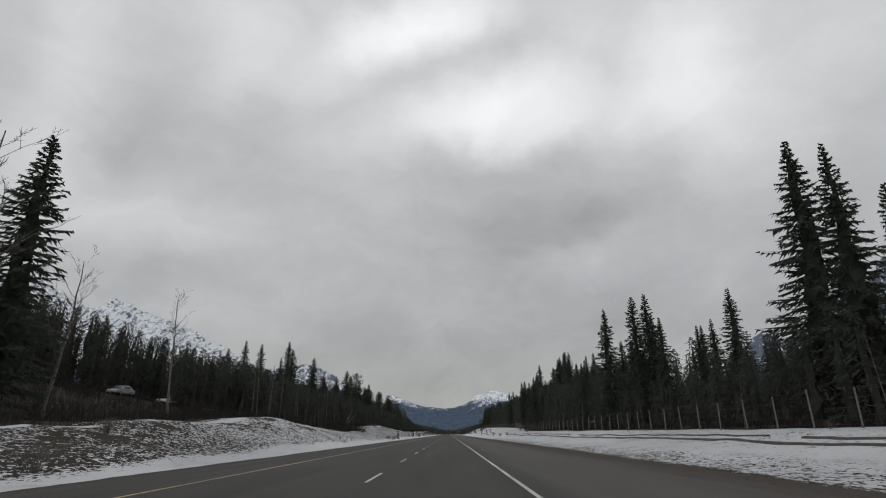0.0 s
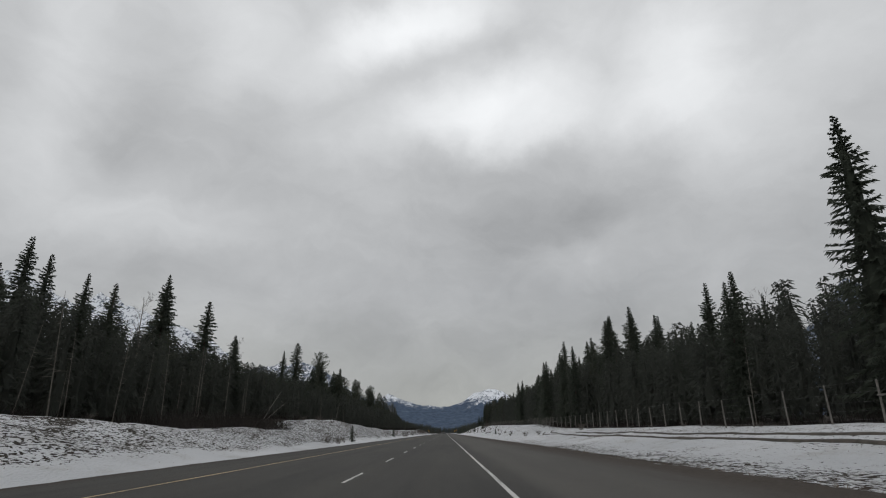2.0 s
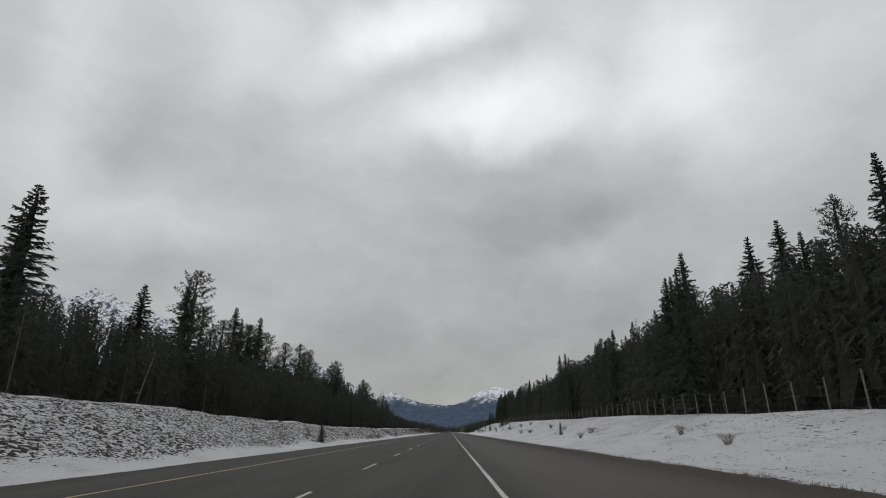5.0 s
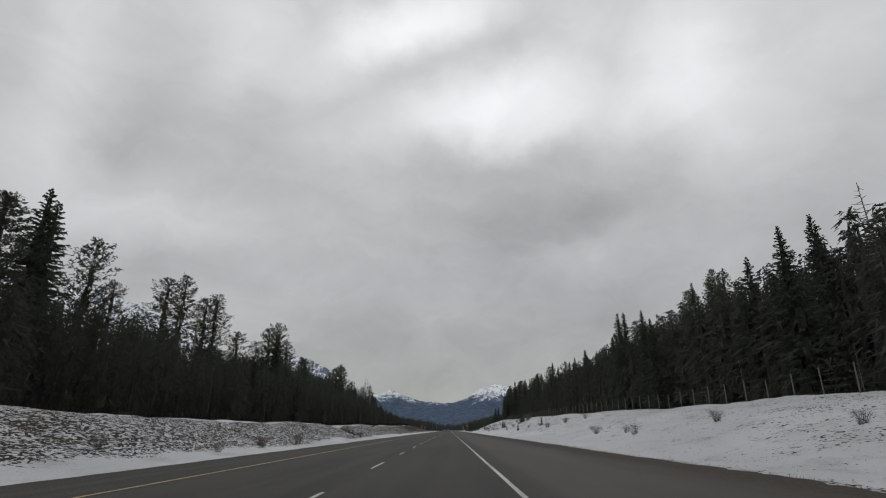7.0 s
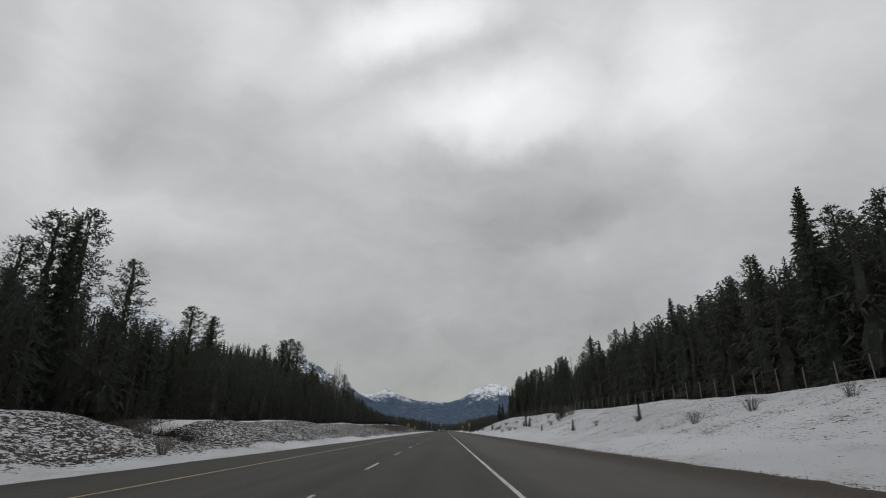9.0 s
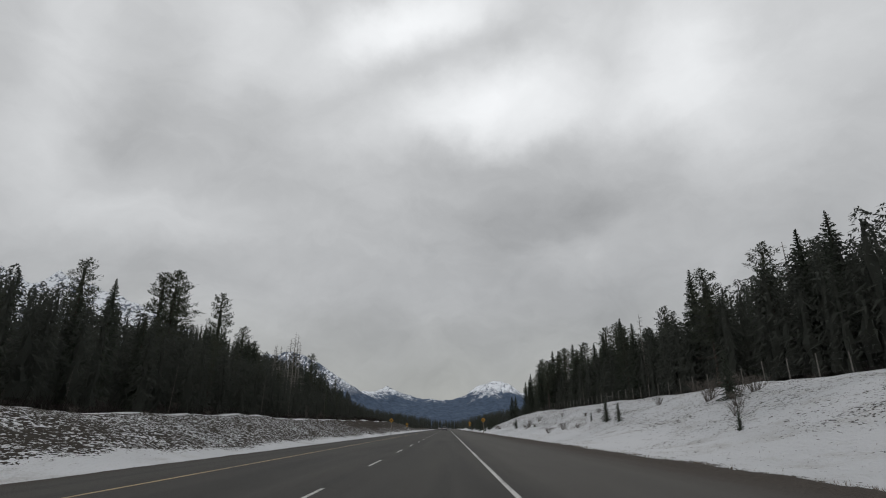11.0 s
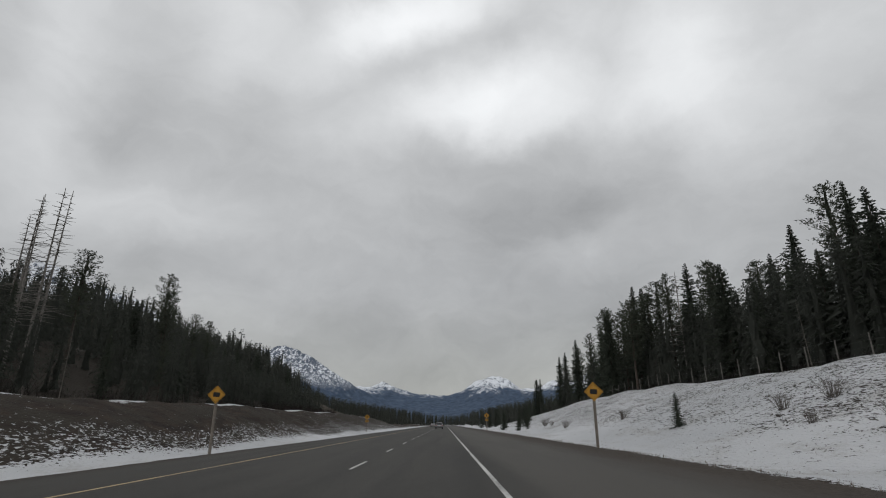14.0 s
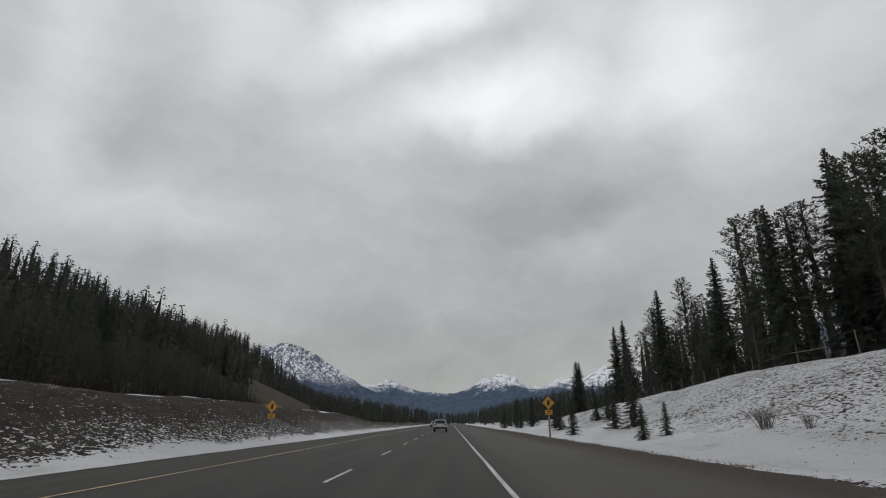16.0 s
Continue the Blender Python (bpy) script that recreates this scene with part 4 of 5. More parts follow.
def simple_conifer(seed, base, count=290):
    """Points and faces of a plain conifer one metre tall, for the depth of the woods."""
    made = Needles(seed)
    r = made.r
    full = r.uniform(0.8, 1.15)
    made.heart(base, 0.97, lambda q: 0.048 * full * (1 - q) ** 0.8, 6, 5, 0.1, 0.0)
    u = (np.arange(count) + r.uniform(0, 1, count)) / count
    z = base + (1 - base) * u ** 0.85
    top = (1 - z) / (1 - base)
    # boughs stand in uneven tiers
    tier = 1 + 0.28 * np.sin(z * r.uniform(38, 52) + r.uniform(0, 6))
    long = 0.013 + 0.118 * full * np.minimum(1.0, top * 1.5) ** 0.85 * r.uniform(0.45, 1.12, count) * tier
    turn = r.uniform(0, 6.283, count)
    way = np.stack([np.cos(turn), np.sin(turn), np.zeros(count)], -1)
    foot = way * (long * r.uniform(0.4, 0.9, count))[:, None] + np.stack([np.zeros(count), np.zeros(count), z + 0.012], -1)
    tip = way * long[:, None] + np.stack([np.zeros(count), np.zeros(count), z - long * r.uniform(0.0, 0.6, count)], -1)
    tip[:, :2] += r.normal(0, 0.016, (count, 2))
    made.twigs(foot, tip, r.uniform(0.0038, 0.0082, count) * (290 / count) ** 0.5)
    v = np.concatenate(made.tris).reshape(-1, 3)
    return v, np.arange(len(v)).reshape(-1, 3)


def woods(name, label, spots, count=290):
    """Many trees as one mass: x, y, height, width each."""
    kinds = [simple_conifer(300 + i, 0.04 + 0.03 * (i % 3), count) for i in range(7)]
    allv, allf, start = [], [], 0
    for i, (x, y, h, wide) in enumerate(spots):
        v, f = kinds[i % len(kinds)]
        a = rng.uniform(0, 6.283)
        c, s = math.cos(a), math.sin(a)
        q = np.empty_like(v)
        q[:, 0] = (v[:, 0] * c - v[:, 1] * s) * h * wide + x
        q[:, 1] = (v[:, 0] * s + v[:, 1] * c) * h * wide + y
        q[:, 2] = v[:, 2] * h + ground_z(x, y) - 0.05
        allv.append(q)
        allf.append(f + start)
        start += len(v)
    v, f = np.concatenate(allv), np.concatenate(allf)
    ob = new(name, mesh_of(name, v.tolist(), f.tolist(), WOODS))
    return tagged(ob, label, "forest", kind="stuff")


right = []
for y in np.arange(2, 700, 0.55):
    if y > 595 and rng.random() < 0.72:
        continue
    x = max(27.5, fence_x(y) + 5.5) + (30 if y < 590 else 18) * rng.random() ** 1.7
    right.append((x, float(y), canopy(x, float(y), rng.random() ** 1.3), float(rng.uniform(1.2, 1.75))))
woods("forest_right", "dense dark conifer forest behind the wildlife fence", right)
left = []
for y in np.arange(2, 690, 0.48):
    x = left_front(y) - 40 * rng.random() ** (1.6 if y < 520 else 1.1)
    left.append((x, float(y), canopy(x, float(y), rng.random() ** 1.3), float(rng.uniform(1.2, 1.75))))
for _ in range(190):
    y = float(rng.uniform(70, 180))
    x = left_front(y) - float(rng.uniform(1.0, 22.0))
    left.append((x, y, canopy(x, y, rng.random()), float(rng.uniform(1.2, 1.7))))
for _ in range(170):
    y = float(rng.uniform(565, 665))
    x = left_front(y) - float(rng.uniform(0, 26))
    left.append((x, y, canopy(x, y, rng.random() ** 1.3), float(rng.uniform(1.2, 1.7))))
woods("forest_left", "dense dark conifer forest along the snowy bank", left)
far = []
for _ in range(1900):
    x, y = float(rng.uniform(-230, 150)), float(690 + 460 * rng.random() ** 1.1)
    if -20 - 0.03 * (y - 690) < x < 13 and y < 900:
        continue
    if x < -46 and y < 800 and x > -160:
        continue
    top = 1.3 + 0.0185 * (y - 545) + (0.20 * max(0.0, -x - 12) if x < 0 else 0.27 * max(0.0, x - 12))
    h = (top - ground_z(x, y)) * float(rng.uniform(0.82, 1.02))
    far.append((x, y, max(3.0, min(17.0, h)), float(rng.uniform(1.7, 2.4))))
woods("forest_far", "far conifer forest closing off the end of the road", far, 30)

hill = []
while len(hill) < 1250:
    x, y = float(rng.uniform(-235, -64)), float(rng.uniform(610, 1060))
    if ground_z(x, y) > 7.0 + 4.0 * rng.random() and (x < -98 or y < 700):
        hill.append((x, y, float(rng.uniform(9.5, 15.5)), float(rng.uniform(1.6, 2.3))))
for _ in range(230):
    y = float(rng.uniform(646, 708))
    hill.append((float(rng.uniform(-100, -50 - 0.12 * (y - 646))), y, float(rng.uniform(6.5, 10.0)), float(rng.uniform(1.3, 1.9))))
woods("forest_hill", "dark conifer forest covering the hillside", hill, 70)

# leafless brush along the foot of the woods


def undergrowth(name, label, spots):
    """Clumps of thin bare stems: x, y, height each."""
    r = rng
    made = Needles(77)
    for x, y, tall in spots:
        n = 14
        foot = np.array((x, y, ground_z(x, y) - 0.1)) + np.concatenate([r.normal(0, 0.35, (n, 2)), np.zeros((n, 1))], 1)
        tip = foot + np.concatenate([r.normal(0, 0.30 * tall, (n, 2)), r.uniform(0.45, 1.0, (n, 1)) * tall], 1)
        made.twigs(foot, tip, r.uniform(0.012, 0.03, n))
    ob = new(name, made.mesh(name, BRUSH))
    return tagged(ob, label, "brush", kind="stuff")


BRUSH = plain("brown_brush", (0.022, 0.0185, 0.016), 0.9, vary=0.4, scale=1.5)
thicket = []
for _ in range(2300):
    y = float(rng.uniform(8, 650))
    thicket.append((left_front(y) + float(rng.uniform(-2.0, 3.5)), y, float(rng.uniform(0.7, 2.6))))
for _ in range(1500):
    y = float(rng.uniform(8, 104))
    x = float(rng.uniform(-56.0, -26.5))
    thicket.append((x, y, float(rng.uniform(0.4, 0.8) if x < -42 and y > 70 else rng.uniform(0.8, 2.8))))
for _ in range(260):
    thicket.append((float(rng.uniform(-33.0, -25.0)), float(rng.uniform(122, 159)), float(rng.uniform(1.2, 3.2))))
for _ in range(90):
    thicket.append((float(rng.uniform(-27.5, -20.5)), float(rng.normal(359.5, 2.0)), float(rng.uniform(0.5, 1.4))))
undergrowth("undergrowth_left", "dark brown leafless brush along the forest edge", thicket)
thicket = []
for _ in range(1800):
    y = float(rng.uniform(8, 600))
    thicket.append((max(25.5, fence_x(y) + 2.0) + float(rng.uniform(0, 4.5)), y, float(rng.uniform(0.6, 2.2))))
undergrowth("undergrowth_right", "dark leafless brush behind the wildlife fence", thicket)

# slim pale trunks in front of the dark woods, and trunks that have come down
POLES = [trunk_mesh("trunk", 10, 0.05, PALE_BARK, 120 + i, 16) for i in range(3)]
LABELS["pole"] = "thin pale leafless trunk at the forest edge"


def pole(x, y, height, pick, lean_x=0.0, lean_y=0.0):
    foot = new("bare_young_tree")
    foot.location = (x, y, ground_z(x, y) - 0.05)
    foot.rotation_euler = (lean_y, lean_x, rng.uniform(0, 6.28))
    s = height / 10
    foot.scale = (s, s, s)
    new("trunk", POLES[pick % 3]).parent = foot
    return tagged(foot, LABELS["pole"], "tree", "pale trunks at the forest edge")


for i in range(30):
    y = 14 + i * 18.0 + rng.uniform(-5, 5)
    pole(left_front(y) + rng.uniform(-0.5, 1.8), y, rng.uniform(4, 8), i, rng.normal(0, 0.04), rng.normal(0, 0.04))
for i in range(16):
    y = 88 + i * 4.4 + rng.uniform(-2, 2)
    pole(-33.5 + rng.uniform(-1.5, 1.0), y, rng.uniform(7, 11), i, rng.normal(0, 0.03), rng.normal(0, 0.03))
for i in range(20):
    y = 30 + i * 29 + rng.uniform(-9, 9)
    pole(max(26.5, fence_x(y) + 2.6) + rng.uniform(0, 1.0), y, rng.uniform(4, 8), i, rng.normal(0, 0.04), rng.normal(0, 0.04))


def leaning_trunk(x, y, dx, dy, rise):
    base = ground_z(x, y) - 0.1
    bm = bmesh.new()
    r = random.Random(int(y))
    rod(bm, (0, 0, 0), (dx, dy, rise), 0.075, 0.02, 7)
    for k in range(9):
        s = r.uniform(0.3, 0.95)
        p = Vector((dx * s, dy * s, rise * s))
        rod(bm, p, p + Vector((r.gauss(0, 0.5), r.gauss(0, 0.5), r.uniform(-0.1, 0.7))), 0.02, 0.006, 4)
    ob = part("fallen_trunk", bm, DEADWOOD)
    ob.location = (x, y, base)
    return tagged(ob, "dead grey trunk leaning over at the forest edge", "fallen tree")


leaning_trunk(-33.0, 166.0, 1.2, 5.0, 5.2)
leaning_trunk(-33.0, 167.5, 0.8, 8.5, 3.4)
leaning_trunk(-33.5, 231.0, 1.0, 0.6, 6.5)

# ---- wildlife fence ----


def wildlife_fence(y0, y1, step):
    """Tall wooden posts with wire strung between them, and braced pairs here and there."""
    fence = new("wildlife_fence")
    fence.location = (fence_x(y0), y0, ground_z(fence_x(y0), y0))
    inverse = Matrix.Translation(fence.location).inverted()
    bm = bmesh.new()
    rod(bm, (0, 0, -0.4), (0, 0, 2.5), 0.066, 0.058, 8)
    bmesh.ops.bevel(bm, geom=[e for e in bm.edges if all(v.co.z > 2.5 for v in e.verts)], offset=0.02, segments=1, affect="EDGES")
    me = bpy.data.meshes.new("post")
    bm.to_mesh(me)
    bm.free()
    me.materials.append(POST_WOOD)
    spots = []
    y = y0
    while y < y1:
        x = fence_x(y)
        spots.append(Vector((x, y, stand(x, y))))
        post = new("post", me)
        post.parent, post.matrix_parent_inverse = fence, inverse
        post.location = spots[-1]
        post.rotation_euler = (rng.normal(0, 0.012), rng.normal(0, 0.012), rng.uniform(0, 6))
        post.scale = (1, 1, rng.uniform(0.93, 1.05))
        y += step * rng.uniform(0.95, 1.05)
    for level in (0.25, 0.75, 1.25, 1.8, 2.4):
        bm = bmesh.new()
        for a, b in zip(spots, spots[1:]):
            rod(bm, a + Vector((-0.1, 0, level)), b + Vector((-0.1, 0, level)), 0.003, 0.003, 3)
        wire = part("wire", bm, WIRE, fence, "thin galvanised fence wire")
        wire.matrix_parent_inverse = inverse
    for mark in (97, 195, 503, 602, 607):
        i = min(range(len(spots) - 1), key=lambda k: abs(spots[k].y - mark))
        bm = bmesh.new()
        rod(bm, spots[i] + Vector((-0.08, 0, 1.55)), spots[i + 1] + Vector((-0.08, 0, 1.55)), 0.06, 0.055, 7)
        rail = part("brace_rail", bm, POST_WOOD, fence)
        rail.matrix_parent_inverse = inverse
    return tagged(fence, "tall wildlife fence of weathered wooden posts and wire", "fence")


wildlife_fence(16.0, 700.0, 4.5)


# ---- the gravel track beside the road, bending up to the fence ----


def gravel_track():
    """Two ruts thawed down to the gravel."""
    verts, faces = [], []
    ys = np.arange(-20, 180, 0.5)
    for rut in (-0.75, 0.75):
        start = len(verts)
        for y in ys:
            x = 17.0 + 6.2 * float(ease((y - 168) / 30.0)) + 0.25 * lumps(2.0, y, 22.0) + rut
            wide = 0.9 + 0.9 * lumps(rut * 12, y, 2.5)
            for off in (-0.17, -0.11, 0.0, 0.11, 0.17):
                q = x + off * wide
                z = max(stand(q - 0.4, y), stand(q, y), stand(q + 0.4, y))
                verts.append((q, y, z + (0.012 if abs(off) < 0.15 else -0.10)))
        for j in range(len(ys) - 1):
            if lumps(rut * 30, ys[j], 9.0) < (-0.30 if rut > 0 else -0.7):
                continue
            for i in range(4):
                k = start + j * 5 + i
                faces.append((k, k + 1, k + 6, k + 5))
    ob = new("track", mesh_of("track", verts, faces, TRACK, True))
    return tagged(ob, "narrow dark gravel track thawed out of the snow", "path", kind="structure")


TRACK = plain("wet_gravel", (0.075, 0.066, 0.055), 0.85, vary=0.45, scale=2.0)
gravel_track()

# ---- the guard rail of the other carriageway, behind the bank ----


def guard_rail(x, y, long):
    """A folded steel beam on short posts."""
    rail = new("guard_rail")
    rail.location = (x, y, stand(x, y))
    profile = [(0.0, 0.46), (0.05, 0.50), (0.05, 0.56), (0.0, 0.60), (0.05, 0.64), (0.05, 0.70), (0.0, 0.75)]
    bm = bmesh.new()
    for side in (0.0, 0.006):
        a = [bm.verts.new((px + side, -long / 2, pz)) for px, pz in profile]
        b = [bm.verts.new((px + side, long / 2, pz)) for px, pz in profile]
        for i in range(len(profile) - 1):
            bm.faces.new((a[i], a[i + 1], b[i + 1], b[i]))
    part("beam", bm, SIGN_BACK, rail, "pale galvanised folded beam")
    for i in range(4):
        post = part("post", box(bmesh.new(), 0.12, 0.15, 1.3, Matrix.Translation((-0.07, 0, 0.10)), 0.01), POST_WOOD, rail)
        post.location = (0, -long / 2 + 0.3 + i * (long - 0.6) / 3, 0)
    return tagged(rail, "short galvanised guard rail on wooden posts behind the bank", "guard rail")


guard_rail(-45.5, 101.0, 7.5)

# ---- road signs ----


def sign_panel(bm, size, thick, corner):
    """A square plate standing on its corner, with rounded corners, facing -y."""
    pts = []
    half = size / 2 - corner
    for k, (sx, sz) in enumerate(((1, 1), (-1, 1), (-1, -1), (1, -1))):
        for i in range(5):
            a = math.pi / 2 * k + math.pi / 2 * i / 4
            pts.append((sx * half + corner * math.cos(a), sz * half + corner * math.sin(a)))
    c = math.cos(math.pi / 4)
    flat = [((x - z) * c, (x + z) * c) for x, z in pts]
    front = [bm.verts.new((x, 0, z)) for x, z in flat]
    back = [bm.verts.new((x, thick, z)) for x, z in flat]
    bm.faces.new(front)
    bm.faces.new(back[::-1])
    n = len(front)
    for i in range(n):
        bm.faces.new((front[i], back[i], back[(i + 1) % n], front[(i + 1) % n]))
    bmesh.ops.recalc_face_normals(bm, faces=bm.faces[:])
    return bm


def warning_sign(x, y, middle, tab, turn, mark, base=-0.12):
    """A yellow diamond on a square wooden post; mark: width, height and lean of the plain dark shape on it."""
    sign = new("warning_sign")
    sign.location = (x, y, base)
    sign.rotation_euler[2] = radians(turn)
    middle -= base
    bm = box(bmesh.new(), 0.14, 0.14, middle + 0.75, Matrix.Translation((0, 0.085, (middle + 0.75) / 2 - 0.3)), 0.012)
    part("post", bm, POST_GREY, sign, "weathered square wooden post")
    plate = part("panel", sign_panel(bmesh.new(), 0.76, 0.006, 0.05), SIGN_YELLOW, sign, "yellow diamond plate")
    plate.location = (0, 0, middle)
    bm = bmesh.new()
    c = Matrix.Rotation(math.pi / 4, 4, "Y")
    for k in range(4):
        box(bm, 0.62, 0.004, 0.014, Matrix.Rotation(math.pi / 2 * k, 4, "Y") @ c @ Matrix.Translation((0, -0.004, 0.33)))
    part("border", bm, SIGN_BLACK, plate, "thin black border line")
    wide, high, lean = mark
    bm = box(bmesh.new(), wide, 0.05, high, Matrix.Translation((0, 0.02, 0.0)) @ Matrix.Rotation(radians(lean), 4, "Y"), 0.022)
    part("symbol", bm, SIGN_BLACK, plate, "plain dark shape")
    bm = bmesh.new()
    for dz in (-0.22, 0.22):
        rod(bm, (0, -0.006, dz), (0, 0.0, dz), 0.014, 0.014, 6)
    part("bolt", bm, SIGN_BACK, plate)
    if tab:
        under = part("tab", box(bmesh.new(), 0.60, 0.006, 0.36, Matrix.Translation((0, 0.003, middle - 0.78)), 0.002), SIGN_YELLOW, sign, "small yellow plate under the diamond")
        bm = bmesh.new()
        for k in range(2):
            box(bm, 0.40 - 0.1 * k, 0.004, 0.06, Matrix.Translation((0, -0.003, middle - 0.70 - 0.14 * k)))
        part("lettering", bm, SIGN_BLACK, under, "dark bars")
    return tagged(sign, "yellow diamond warning sign with a dark symbol on a wooden post", "road sign", "warning signs beside the highway")


BROAD_MARK, TALL_MARK = (0.40, 0.28, 4), (0.20, 0.44, 6)
warning_sign(7.25, 516.0, 2.95, False, -4, BROAD_MARK)
warning_sign(-14.9, 518.2, 2.90, False, 4, BROAD_MARK, -0.62)
warning_sign(7.25, 596.0, 2.80, True, -3, TALL_MARK)
warning_sign(-16.8, 597.0, 2.53, True, 3, TALL_MARK, -0.75)

# ---- young spruces and leafless shrubs on the banks ----


YOUNG = [(16.4, 527.0, 2.6), (19.3, 462.9, 1.2), (12.6, 588.8, 2.6), (14.3, 588.8, 2.4), (15.7, 600.0, 4.6), (14.8, 603.0, 4.2), (19.8, 622.8, 4.5), (11.9, 608.3, 3.6), (19.0, 625.3, 4.0),
         (14.8, 633.5, 4.5), (14.1, 626.6, 4.0), (18.9, 448.9, 2.2), (22.7, 430.1, 4.2), (16.3, 417.1, 1.3), (18.6, 452.9, 2.8), (15.7, 259.8, 2.0), (-17.9, 248.2, 2.6), (-16.6, 161.5, 2.6),
         (17.2, 396.2, 1.8), (20.6, 377.8, 2.0), (14.5, 655.0, 5.5), (13.2, 662.0, 4.5), (16.5, 668.0, 6.0), (15.0, 684.0, 7.0), (12.5, 690.0, 5.0)]
for i, (x, y, h) in enumerate(YOUNG):
    sapling = tree("young", x, y, h, i, rng.uniform(0, 6.28), rng.uniform(0.85, 1.2))
    sapling.location[2] = stand(x, y) - 0.08


def shrub_mesh(seed, dense):
    """A leafless shrub a metre high: many thin stems fanning from one foot."""
    bm = bmesh.new()
    r = random.Random(seed)
    for k in range(dense):
        a, out = r.uniform(0, 6.283), r.uniform(0.15, 0.85)
        foot = Vector((0.14 * math.cos(a), 0.14 * math.sin(a), -0.1))
        knee = Vector((0.6 * out * math.cos(a), 0.6 * out * math.sin(a), r.uniform(0.4, 0.65)))
        tip = Vector((out * math.cos(a) * r.uniform(0.9, 1.2), out * math.sin(a) * r.uniform(0.9, 1.2), r.uniform(0.7, 1.05)))
        rod(bm, foot, knee, 0.009, 0.007, 3)
        rod(bm, knee, tip, 0.007, 0.003, 3)
        for j in range(2):
            s = r.uniform(0.1, 0.9)
            p = knee.lerp(tip, s)
            rod(bm, p, p + Vector((r.gauss(0, 0.12), r.gauss(0, 0.12), r.uniform(0.05, 0.25))), 0.006, 0.003, 3)
    me = bpy.data.meshes.new("shrub")
    bm.to_mesh(me)
    bm.free()
    me.materials.append(TWIGS)
    return me


BUSHES = [shrub_mesh(500 + i, 48 + 6 * i) for i in range(4)]
SMALL_BUSHES = [shrub_mesh(520 + i, 18 + 3 * i) for i in range(4)]


def shrub(x, y, size, pick):
    ob = new("leafless_shrub", (BUSHES if size > 0.58 else SMALL_BUSHES)[pick % 4])
    ob.location = (x, y, stand(x, y) - 0.03)
    ob.rotation_euler[2] = rng.uniform(0, 6.28)
    ob.scale = (size * rng.uniform(1.0, 1.4), size * rng.uniform(1.0, 1.4), size)
    return tagged(ob, "leafless grey-brown shrub sticking out of the snow bank", "shrub", "shrubs on the banks")


SHRUBS_RIGHT = [(21.0, 473.1), (16.1, 466.9), (22.5, 470.4), (16.6, 497.9), (15.6, 503.1), (14.5, 470.9), (21.5, 493.4), (15.8, 579.0), (18.7, 517.6), (16.6, 512.1), (20.6, 515.9), (16.8, 507.0), (16.3, 576.1), (15.4, 561.3),
                (16.9, 461.4), (18.4, 545.9), (23.2, 447.4), (23.9, 435.6), (19.0, 422.4), (20.1, 377.0), (21.5, 426.8), (19.5, 392.2), (18.9, 360.2), (22.0, 357.2), (24.2, 349.5), (17.5, 304.8), (16.4, 312.8), (19.5, 288.5), (16.7, 299.8),
                (18.9, 272.5), (18.0, 250.8), (15.9, 216.2), (20.2, 158.5), (14.9, 183.8), (14.6, 206.8), (15.8, 247.5), (16.4, 176.5)]
SHRUBS_LEFT = [(-19.3, 273.5), (-17.1, 283.2), (-17.8, 294.2), (-19.9, 248.8), (-16.8, 155.5), (-18.4, 151.2), (-24.9, 172.8), (-25.4, 164.2), (-22.8, 175.2), (-17.0, 152.0), (-23.1, 34.5), (-18.4, 22.5), (-18.0, 306.5), (-20.6, 350.0), (-17.7, 347.5)]
for i, (x, y) in enumerate(SHRUBS_RIGHT + SHRUBS_LEFT):
    shrub(x, y, rng.uniform(0.6, 1.15), i)
for i, (x, y, size) in enumerate([(24.2, 432.0, 1.9), (22.8, 434.2, 1.4), (25.0, 430.2, 1.3), (26.5, 441.0, 1.2), (27.5, 447.0, 1.3)]):
    shrub(x, y, size, i)
for i in range(60):
    y = 15 + i * 10.4 + rng.uniform(-4, 4)
    shrub(fence_x(y) + rng.uniform(-1.8, 0.8), y, rng.uniform(0.3, 0.57), i)
for i in range(60):
    y = 15 + i * 10.4 + rng.uniform(-4, 4)
    shrub(-rng.uniform(25.5, 31.0), y, rng.uniform(0.3, 0.6), i)


def dry_grass():
    """Tufts of dead grass poking through the snow, thickest along the ragged edge of the right shoulder."""
    verts, faces = [], []
    for k in range(12000):
        y = rng.uniform(5, 640)
        pick = rng.random()
        if pick < 0.45:
            y = 9.0 * math.floor(y / 9.0) + 9.0 * rng.beta(0.5, 0.5)
            x = road_edge(y, 1) + abs(rng.normal(0, 0.6))
        elif pick < 0.7:
            x = rng.uniform(9, 22 if y < 230 else 31)
        else:
            x = -rng.uniform(16.5, 26)
        z = stand(x, y) if x > 8.3 or x < -14.9 else -0.08
        tall = rng.uniform(0.03, 0.10)
        for j in range(3):
            a = rng.uniform(0, 6.283)
            dx, dy = math.cos(a) * tall * 0.5, math.sin(a) * tall * 0.5
            i = len(verts)
            verts += [(x - dy * 0.18, y + dx * 0.18, z - 0.03), (x + dy * 0.18, y - dx * 0.18, z - 0.03), (x + dx, y + dy, z + tall)]
            faces.append((i, i + 1, i + 2))
    ob = new("dry_grass", mesh_of("dry_grass", verts, faces, DRY))
    return tagged(ob, "tufts of dead grass poking through the snow", "grass", kind="stuff")


dry_grass()

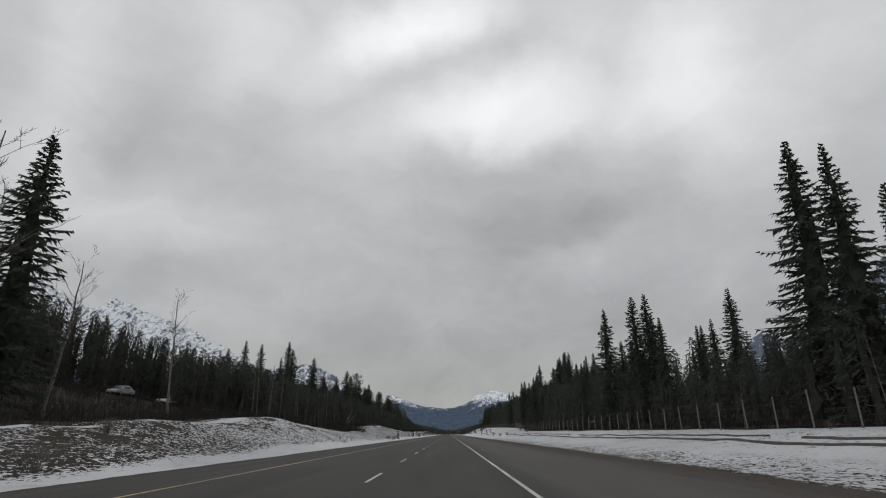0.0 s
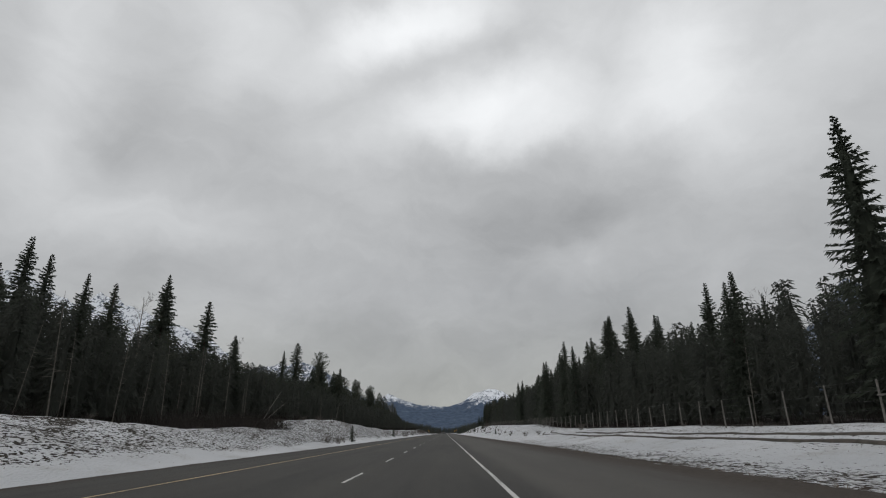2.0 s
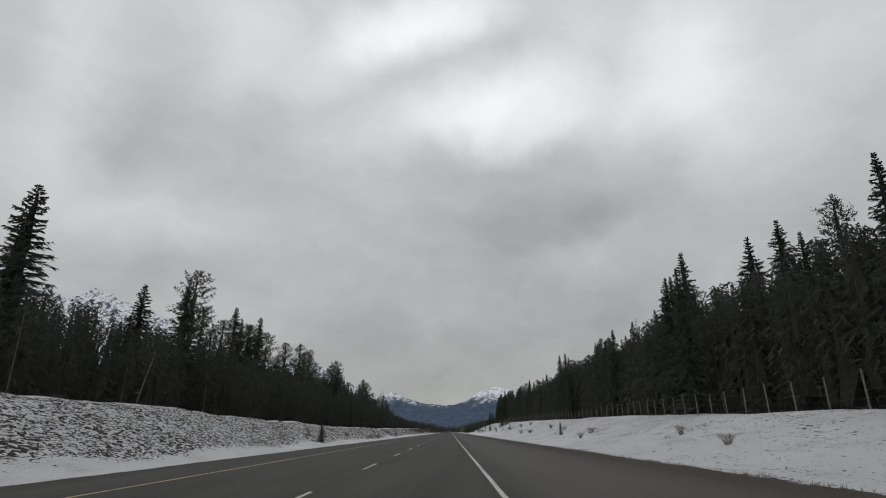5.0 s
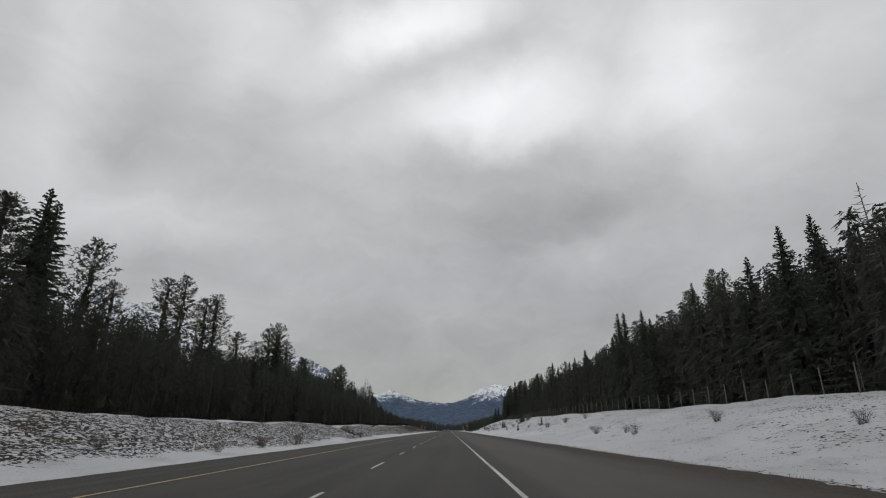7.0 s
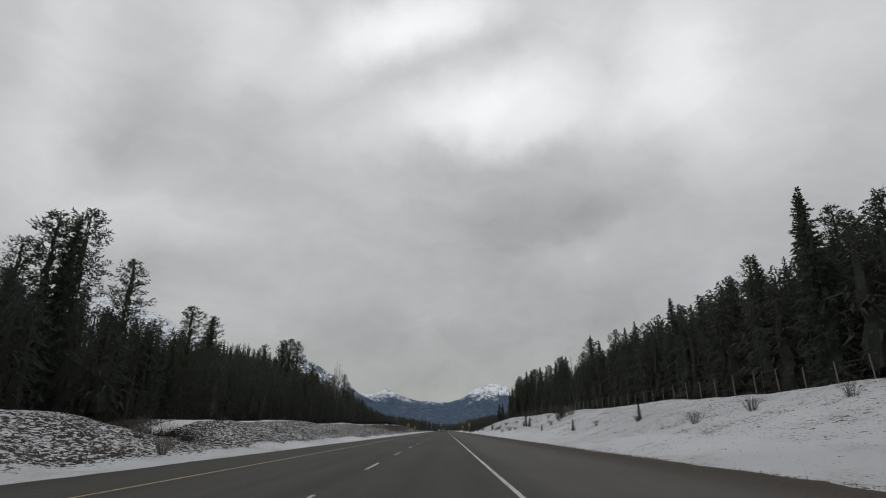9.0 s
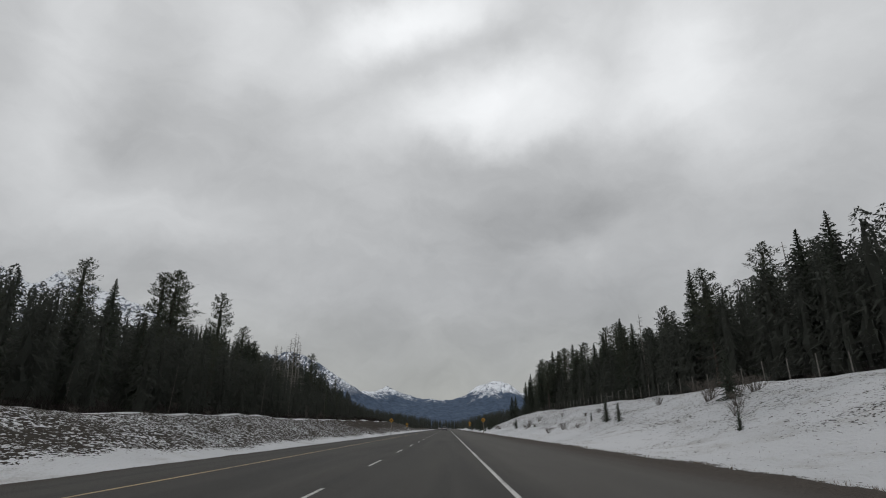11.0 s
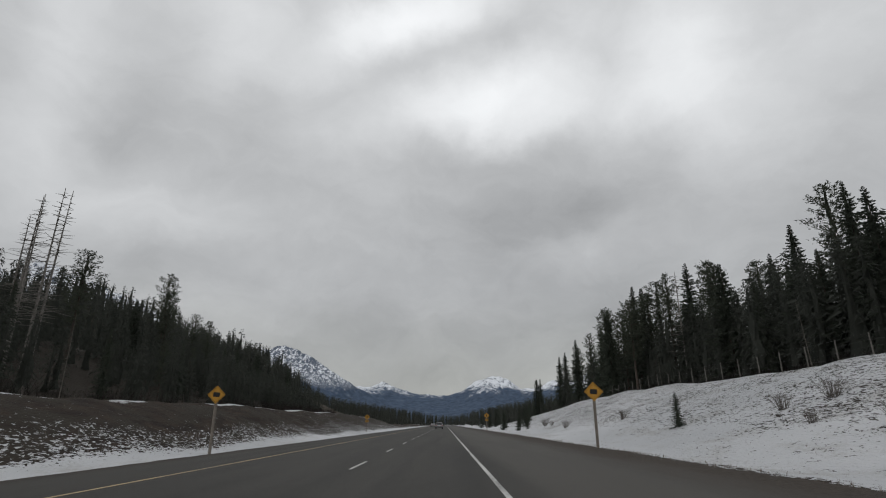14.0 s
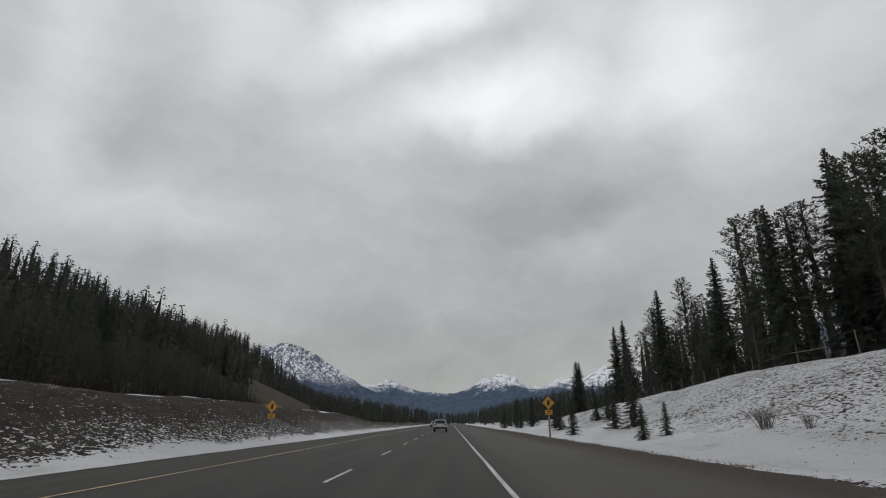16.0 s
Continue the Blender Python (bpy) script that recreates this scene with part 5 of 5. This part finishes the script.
# ---- vehicles ----
CAR_WHITE = plain("white_car_paint", (0.62, 0.63, 0.64), 0.3, vary=0.05)
CAR_PALE = plain("pale_silver_paint", (0.36, 0.37, 0.38), 0.3, 0.2, vary=0.05)
CAR_SILVER = plain("silver_car_paint", (0.38, 0.39, 0.40), 0.3, 0.4, vary=0.05)
CAR_GLASS = plain("dark_car_glass", (0.015, 0.017, 0.02), 0.1, vary=0.1)
TYRE = plain("tyre_rubber", (0.02, 0.02, 0.02), 0.9)
RIM = plain("alloy_rim", (0.35, 0.35, 0.36), 0.35, 0.8)
BUMPER = plain("black_bumper", (0.03, 0.03, 0.032), 0.6)
TAIL_RED = plain("tail_lamp_red", (0.35, 0.015, 0.012), 0.25, vary=0.1)


def hull(profile, half, tuck, bevel):
    """A car body from its side outline: y and z points, with the half width at each height."""
    bm = bmesh.new()
    rows = []
    for side in (-1, 1):
        rows.append([bm.verts.new((side * (half - tuck * max(0.0, z - 1.0)), y, z)) for y, z in profile])
    bm.faces.new(rows[0][::-1])
    bm.faces.new(rows[1])
    n = len(profile)
    for i in range(n):
        bm.faces.new((rows[0][i], rows[0][(i + 1) % n], rows[1][(i + 1) % n], rows[1][i]))
    bmesh.ops.recalc_face_normals(bm, faces=bm.faces[:])
    bmesh.ops.bevel(bm, geom=bm.edges[:], offset=bevel, segments=2, affect="EDGES")
    return bm


def wheel(parent, x, y, radius, width):
    bm = bmesh.new()
    turn = Matrix.Translation((x, y, radius)) @ Matrix.Rotation(math.pi / 2, 4, "Y")
    bmesh.ops.create_cone(bm, cap_ends=True, segments=20, radius1=radius, radius2=radius, depth=width, matrix=turn)
    bmesh.ops.bevel(bm, geom=[e for e in bm.edges if len(e.link_faces) == 2 and abs(e.calc_face_angle(0)) > 1], offset=0.03, segments=2, affect="EDGES")
    tyre = part("wheel", bm, TYRE, parent)
    bm = bmesh.new()
    bmesh.ops.create_cone(bm, cap_ends=True, segments=16, radius1=radius * 0.62, radius2=radius * 0.55, depth=width + 0.02, matrix=turn)
    part("rim", bm, RIM, tyre, "alloy rim")


def crossover(x, y, paint, label):
    """A family crossover seen from behind, heading along y."""
    car = new("crossover_car")
    car.location = (x, y, 0.006)
    body = [(-2.2, 0.45), (-2.25, 0.70), (-2.2, 0.98), (-2.05, 1.03), (1.25, 1.0), (2.0, 0.90), (2.25, 0.68), (2.2, 0.42)]
    cabin = [(-2.1, 1.0), (-1.8, 1.42), (-1.55, 1.56), (0.05, 1.58), (0.45, 1.48), (1.25, 0.98)]
    part("body", hull(body, 0.93, 0.0, 0.06), paint, car)
    part("cabin", hull(cabin, 0.86, 0.30, 0.05), paint, car)
    part("rear_window", box(bmesh.new(), 1.34, 0.02, 0.42, Matrix.Translation((0, -1.985, 1.235)) @ Matrix.Rotation(radians(-35), 4, "X"), 0.004), CAR_GLASS, car, "dark rear window")
    part("spoiler", box(bmesh.new(), 1.20, 0.24, 0.03, Matrix.Translation((0, -1.72, 1.545)), 0.01), paint, car)
    for side in (-1, 1):
        part("side_window", box(bmesh.new(), 0.02, 2.1, 0.32, Matrix.Translation((side * 0.795, -0.55, 1.24)) @ Matrix.Rotation(radians(side * -16), 4, "Y"), 0.004), CAR_GLASS, car, "dark side window")
        part("tail_lamp", box(bmesh.new(), 0.30, 0.06, 0.16, Matrix.Translation((side * 0.72, -2.215, 0.90)), 0.015), TAIL_RED, car, "red tail lamp")
        part("door_mirror", box(bmesh.new(), 0.20, 0.10, 0.14, Matrix.Translation((side * 1.0, 0.75, 1.04)), 0.03), BUMPER, car)
        for yy in (-1.35, 1.4):
            wheel(car, side * 0.80, yy, 0.35, 0.23)
    part("bumper", box(bmesh.new(), 1.80, 0.16, 0.26, Matrix.Translation((0, -2.23, 0.50)), 0.04), BUMPER, car, "dark lower bumper")
    part("number_plate", box(bmesh.new(), 0.30, 0.01, 0.15, Matrix.Translation((0, -2.262, 0.80)), 0.003), CAR_WHITE, car)
    return tagged(car, label, "car")


def sedan(x, y, turn, paint, label):
    car = new("car")
    car.location = (x, y, stand(x, y) if x < -13 else 0.006)
    car.rotation_euler[2] = radians(turn)
    body = [(-2.3, 0.35), (-2.32, 0.85), (-1.7, 0.98), (1.0, 0.95), (2.1, 0.80), (2.3, 0.55), (2.25, 0.32)]
    cab = [(-1.85, 0.95), (-1.15, 1.43), (0.25, 1.46), (1.15, 0.94)]
    part("body", hull(body, 0.90, 0.0, 0.07), paint, car)
    part("cab", hull(cab, 0.84, 0.35, 0.05), paint, car)
    part("rear_window", box(bmesh.new(), 1.25, 0.02, 0.56, Matrix.Translation((0, -1.53, 1.20)) @ Matrix.Rotation(radians(-55), 4, "X"), 0.004), CAR_GLASS, car, "dark rear window")
    part("windscreen", box(bmesh.new(), 1.25, 0.02, 0.76, Matrix.Translation((0, 0.74, 1.22)) @ Matrix.Rotation(radians(60), 4, "X"), 0.004), CAR_GLASS, car, "dark windscreen")
    for side in (-1, 1):
        part("side_window", box(bmesh.new(), 0.02, 1.75, 0.33, Matrix.Translation((side * 0.765, -0.35, 1.19)) @ Matrix.Rotation(radians(side * -19), 4, "Y"), 0.004), CAR_GLASS, car, "dark side window")
        part("tail_lamp", box(bmesh.new(), 0.32, 0.05, 0.13, Matrix.Translation((side * 0.66, -2.31, 0.76)), 0.015), TAIL_RED, car, "red tail lamp")
        for yy in (-1.4, 1.4):
            wheel(car, side * 0.80, yy, 0.32, 0.21)
    part("bumper", box(bmesh.new(), 1.72, 0.14, 0.20, Matrix.Translation((0, -2.31, 0.42)), 0.03), BUMPER, car)
    return tagged(car, label, "car")


crossover(-2.5, 624.5, CAR_PALE, "pale silver crossover car with dark rear window in its lane")
sedan(-5.7, 702.0, 0, CAR_SILVER, "silver car further down the highway")
sedan(-52.0, 97.0, 180, CAR_WHITE, "white car passing behind the snowy bank")
sedan(-51.5, 82.0, 180, CAR_SILVER, "silver car following behind the snowy bank")
